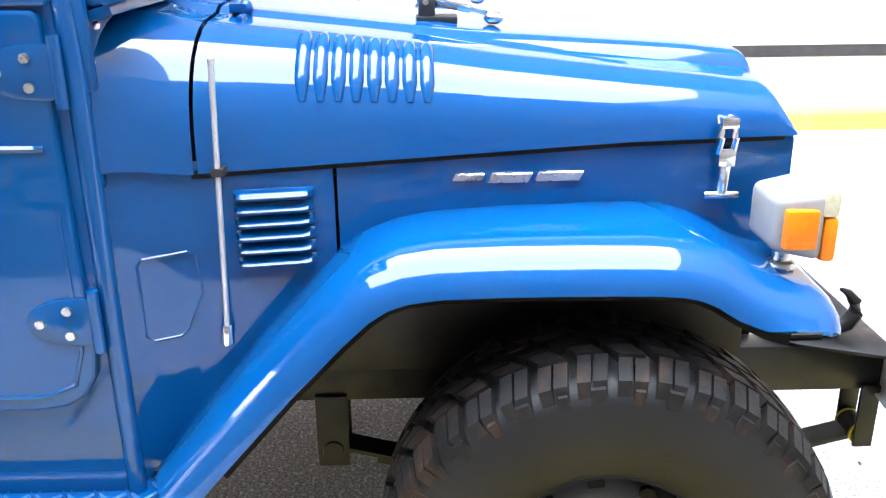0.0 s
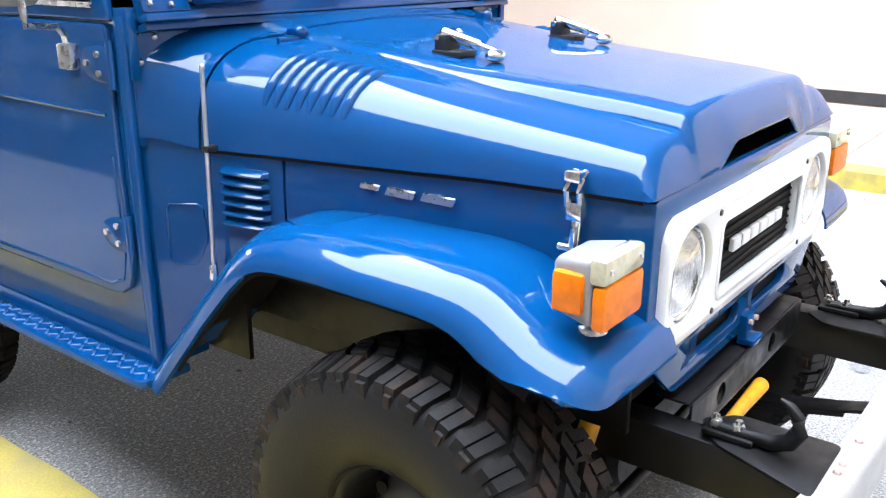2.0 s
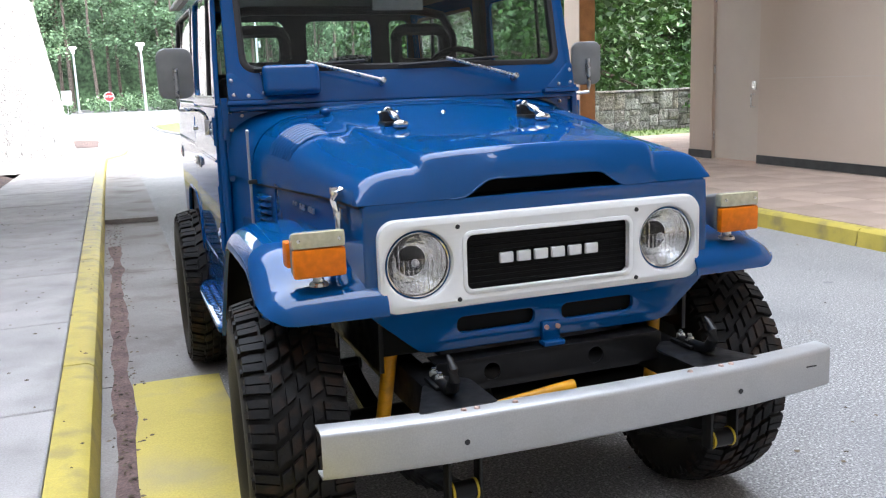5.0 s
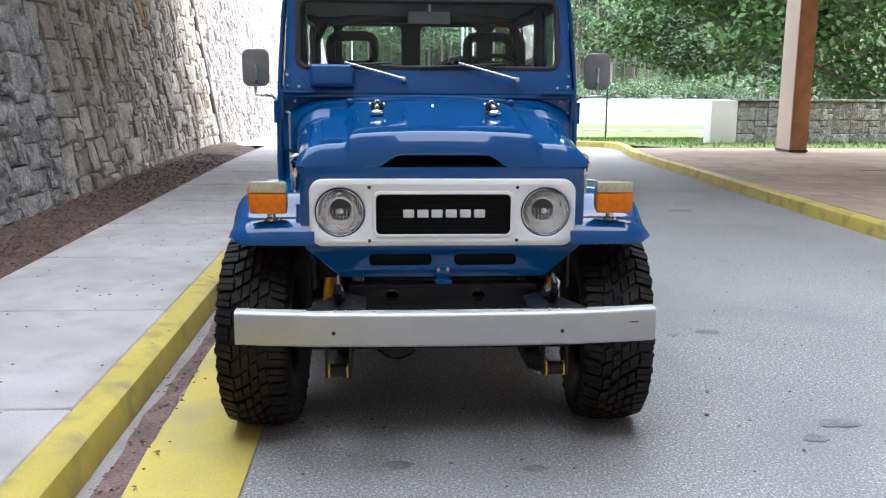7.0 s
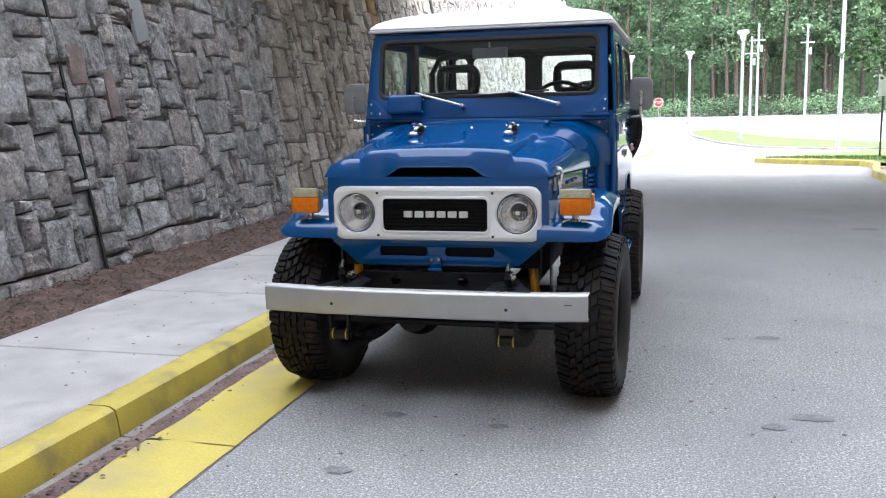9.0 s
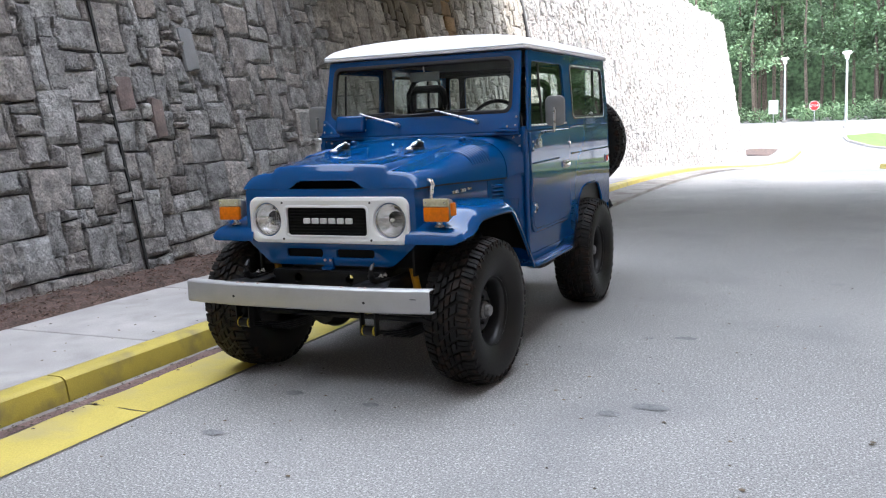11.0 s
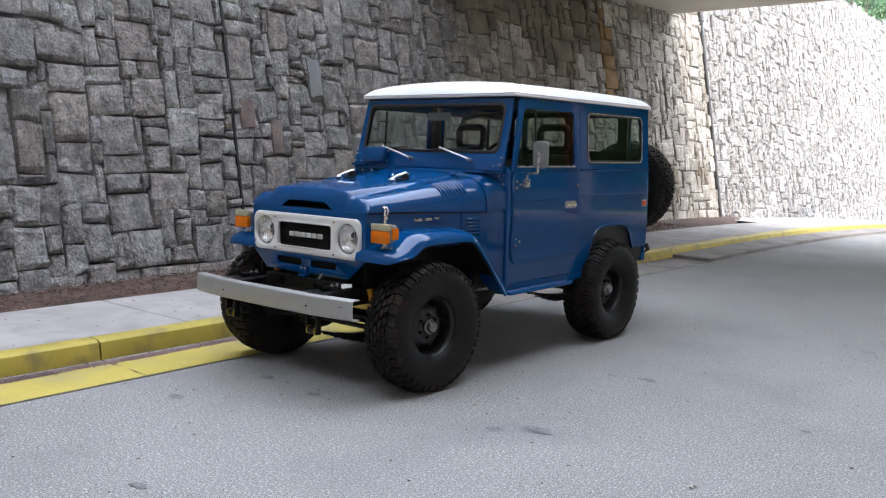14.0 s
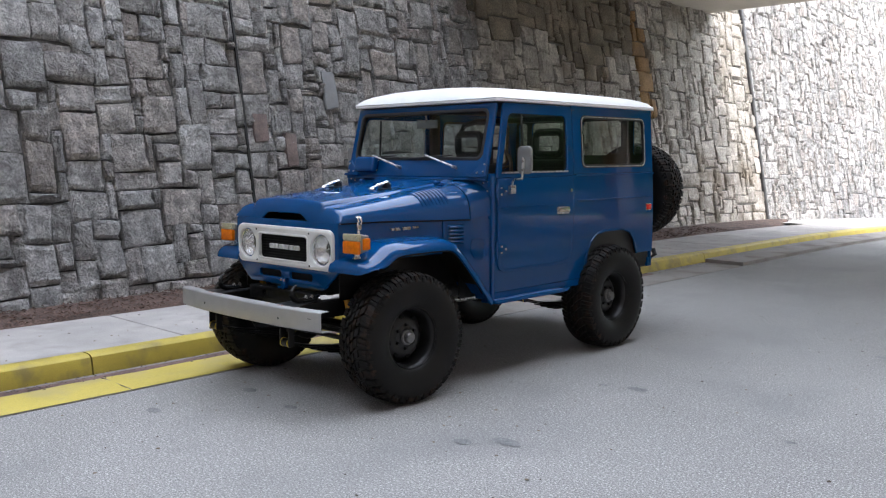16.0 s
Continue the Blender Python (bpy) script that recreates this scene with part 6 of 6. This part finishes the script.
for x in (-0.60, -0.39):
    for z in (1.45, 1.525):
        part("screw", lean(ball((x + (0.0 if x < -0.5 else 0.0), -0.024, z), 0.009, 1)), DULL_CHROME, ws)
for sgn in (-1, 1):
    b = lean(plate([corner_round([(sgn * 0.60, 1.425), (sgn * 0.735, 1.425), (sgn * 0.735, 1.53), (sgn * 0.71, 1.53)], 0.012)], 0.008, 0.002, "XZ", -0.020))
    br = part("corner_bracket", b, PAINT, ws)
    for x, z in ((0.72, 1.50), (0.715, 1.445), (0.66, 1.44)):
        part("screw", lean(ball((sgn * x, -0.026 if z > 1.40 else 0.018, z), 0.0085, 1)), DULL_CHROME, br)
    for x, z in ((0.728, 1.385), (0.728, 1.318), (0.685, 1.372), (0.700, 1.322)):
        part("screw", ball((sgn * x, 0.892, z), 0.0085, 1), DULL_CHROME, br)
    part("hinge_strip", lean(box(sgn * 0.58, sgn * 0.745, -0.045, -0.012, 1.402, 1.420, 0.006)), PAINT, br)
b = lean(box(-0.74, 0.74, -0.022, -0.012, 1.412, 1.420, 0.002))
part("base_seal", lean(box(-0.735, 0.735, -0.02, 0.02, 1.386, 1.404, 0.004)), PAINT, ws)
b.free()
for x0 in (-0.40, 0.18):
    p, q = Vector((x0 + 0.27, -0.05, 1.475)), Vector((x0 - 0.03, -0.05, 1.560))
    b = lean(cyl(p, q, 0.009, 0.006))
    w = part("wiper_arm", b, DULL_CHROME, ws, "silver wiper arm")
    part("wiper_blade", lean(cyl(q + Vector((-0.20, 0.022, -0.02)), q + Vector((0.24, 0.022, 0.004)), 0.006, seg=8)), PLASTIC, w, "black wiper blade")
    part("wiper_pivot", lean(cyl(p + Vector((0, 0.04, 0)), p + Vector((0, -0.010, 0)), 0.012, bevel=0.003)), DULL_CHROME, w)
part("bulkhead", box(-0.62, 0.62, 0.86, 0.885, 0.62, 1.28), PLASTIC, car, "black bulkhead")
part("bulkhead_flange", plate([corner_round([(-0.752, 1.12), (0.752, 1.12), (0.752, 1.412), (-0.752, 1.412)], 0.015)], 0.012, 0.003, "XZ", 0.899), PAINT, car)
for sgn in (-1, 1):
    part("pillar_plate", box(sgn * 0.738, sgn * 0.762, 0.88, 0.94, 1.28, 1.44, 0.004), PAINT, car)

# roof
NX, NYR = 26, 30
rows = []
for j in range(NYR + 1):
    v = -1 + 2 * j / NYR
    row = []
    for i in range(NX + 1):
        u = -1 + 2 * i / NX
        uu, vv = math.copysign(abs(u) ** 0.75, u), math.copysign(abs(v) ** 0.7, v)
        x, y = 0.752 * uu, 2.005 + 1.045 * vv
        fx, fy = max(0.0, 1 - abs(uu) ** 7) ** 0.42, max(0.0, 1 - abs(vv) ** 13) ** 0.42
        crown = 0.066 * fx * fy + 0.050 * (1 - uu * uu) * (1 - 0.35 * vv * vv) * min(1, fx * fy * 2)
        row.append((x * (1 - 0.012 * (abs(vv) > 0.99)), y, 1.958 + crown))
    rows.append(row)
roof = part("roof", thicken(loft(rows), -0.012), ROOF, car, "white roof with a rounded edge", angle=50)
gut = [(-0.764, 0.952), (-0.764, 3.058), (0.764, 3.058), (0.764, 0.952)]
b = plate([corner_round(gut, 0.05), corner_round([(x * 0.95, 1.975 + (y - 1.975) * 0.96) for x, y in gut], 0.05)], 0.016, 0.005, "XY", 1.951)
part("rain_gutter", b, ROOF, roof)
part("headlining", plate([corner_round([(x * 0.955, 1.975 + (y - 1.975) * 0.965) for x, y in gut], 0.03)], 0.006, 0, "XY", 1.938), PLASTIC, roof)

# tail
tw = [rounded(-0.545, -0.105, 1.565, 1.870, 0.04), rounded(0.035, 0.455, 1.565, 1.870, 0.04), rounded(0.575, 0.70, 1.565, 1.870, 0.03), rounded(-0.70, -0.60, 1.565, 1.870, 0.03)]
tail = part("tail_panel", plate([corner_round([(-0.765, 0.62), (0.765, 0.62), (0.765, 1.42), (0.735, 1.948), (-0.735, 1.948), (-0.765, 1.42)], 0.01)] + tw, 0.02, 0.004, "XZ", 3.02), PAINT, car)
for o in tw:
    part("pane", plate([o], 0.004, 0, "XZ", 3.02), GLASS, tail).visible_shadow = False
part("tail_inner", plate([rounded(-0.74, 0.74, 0.66, 1.92, 0.02)] + tw, 0.004, 0, "XZ", 3.005), VINYL, tail)
b = cyl((0.42, 3.02, 1.25), (0.42, 3.33, 1.25), 0.05)
box(0.22, 0.62, 3.03, 3.06, 1.15, 1.38, 0.01, bm=b)
part("spare_carrier", b, CHASSIS, car)
part("rear_bumper", tube([(0.55, 3.06, 0.66), (0.74, 3.06, 0.66), (0.765, 3.09, 0.70), (0.74, 3.10, 0.74)], 0.022, 10), CHASSIS, car, "black tubular rear bumperette")
part("rear_bumper", tube([(-0.55, 3.06, 0.66), (-0.74, 3.06, 0.66), (-0.765, 3.09, 0.70), (-0.74, 3.10, 0.74)], 0.022, 10), CHASSIS, car, "black tubular rear bumperette")
part("rear_crossmember", box(-0.76, 0.76, 2.98, 3.05, 0.60, 0.68, 0.01), PAINT, car)

# cabin
part("cabin_floor", box(-0.74, 0.74, 0.9, 3.0, 0.60, 0.64), VINYL, car, "black cabin floor")
for sgn in (-1, 1):
    part("door_lining", box(sgn * 0.735, sgn * 0.748, 0.92, 3.0, 0.64, 1.40), VINYL, car)
    part("headlining_pillar", box(sgn * 0.70, sgn * 0.74, 1.80, 1.90, 1.40, 1.92, 0.01), VINYL, car)
    seat = part("seat", box(sgn * 0.20, sgn * 0.66, 1.35, 1.80, 0.86, 1.03, 0.05, 3), VINYL, car, "black vinyl front seat")
    b = box(sgn * 0.21, sgn * 0.65, -0.06, 0.06, 0.0, 0.56, 0.05, 3)
    part("seat_back", moved(b, pose(0, 1.83, 0.98, -12, 0, 0)), VINYL, seat)
    ring = [(x + sgn * 0.43, 1.985, z + 1.655) for x, z in rounded(-0.135, 0.135, -0.085, 0.095, 0.05, 3)]
    part("headrest", tube(ring, 0.032, 8, closed=True), VINYL, seat, "black open headrest")
part("rear_bench", box(-0.62, 0.62, 2.35, 2.85, 0.80, 1.30, 0.06, 3), VINYL, car, "black rear bench")
b = box(-0.70, 0.70, 0.93, 1.12, 1.20, 1.43, 0.04, 3)
dash = part("dashboard", b, PLASTIC, car, "black dashboard")
part("instrument_hood", box(0.25, 0.62, 0.99, 1.16, 1.40, 1.50, 0.03, 3), PLASTIC, dash)
ring = [(0.40 + 0.195 * math.cos(a), 1.30 + 0.195 * math.sin(a) * 0.30, 1.44 + 0.195 * math.sin(a) * 0.92) for a in [2 * math.pi * q / 28 for q in range(28)]]
wheel_ob = part("steering_wheel", tube(ring, 0.014, 8, closed=True), PLASTIC, car, "thin black steering wheel")
b = cyl((0.40, 1.05, 1.36), (0.40, 1.29, 1.435), 0.025)
for a in (0.3, 2.84, 4.71):
    cyl((0.40, 1.29, 1.437), (0.40 + 0.19 * math.cos(a), 1.30 + 0.19 * math.sin(a) * 0.30, 1.44 + 0.19 * math.sin(a) * 0.92), 0.009, bm=b)
part("steering_column", b, PLASTIC, wheel_ob)
b = box(-0.105, 0.115, 1.02, 1.035, 1.770, 1.832, 0.012, 3)
mirror_in = part("rear_view_mirror", b, GREYPLAS, car, "pale inside mirror on a stalk")
part("mirror_stalk", cyl((0.005, 1.00, 1.90), (0.005, 1.03, 1.80), 0.006), DULL_CHROME, mirror_in)
part("roll_bar", tube([(-0.66, 2.10, 0.64), (-0.66, 2.10, 1.72), (-0.60, 2.10, 1.83), (-0.45, 2.10, 1.86), (0.45, 2.10, 1.86), (0.60, 2.10, 1.83), (0.66, 2.10, 1.72), (0.66, 2.10, 0.64)], 0.024, 10), PLASTIC, car, "black roll bar")


# ---- wall blocks, one by one ----
for pts, faces, yc, zc in near_stones:
    me = bpy.data.meshes.new("block")
    me.from_pydata([tuple(q) for q in pts], [], faces)
    me.materials.append(STONE)
    part("block", finish(me, 20), None, wall)
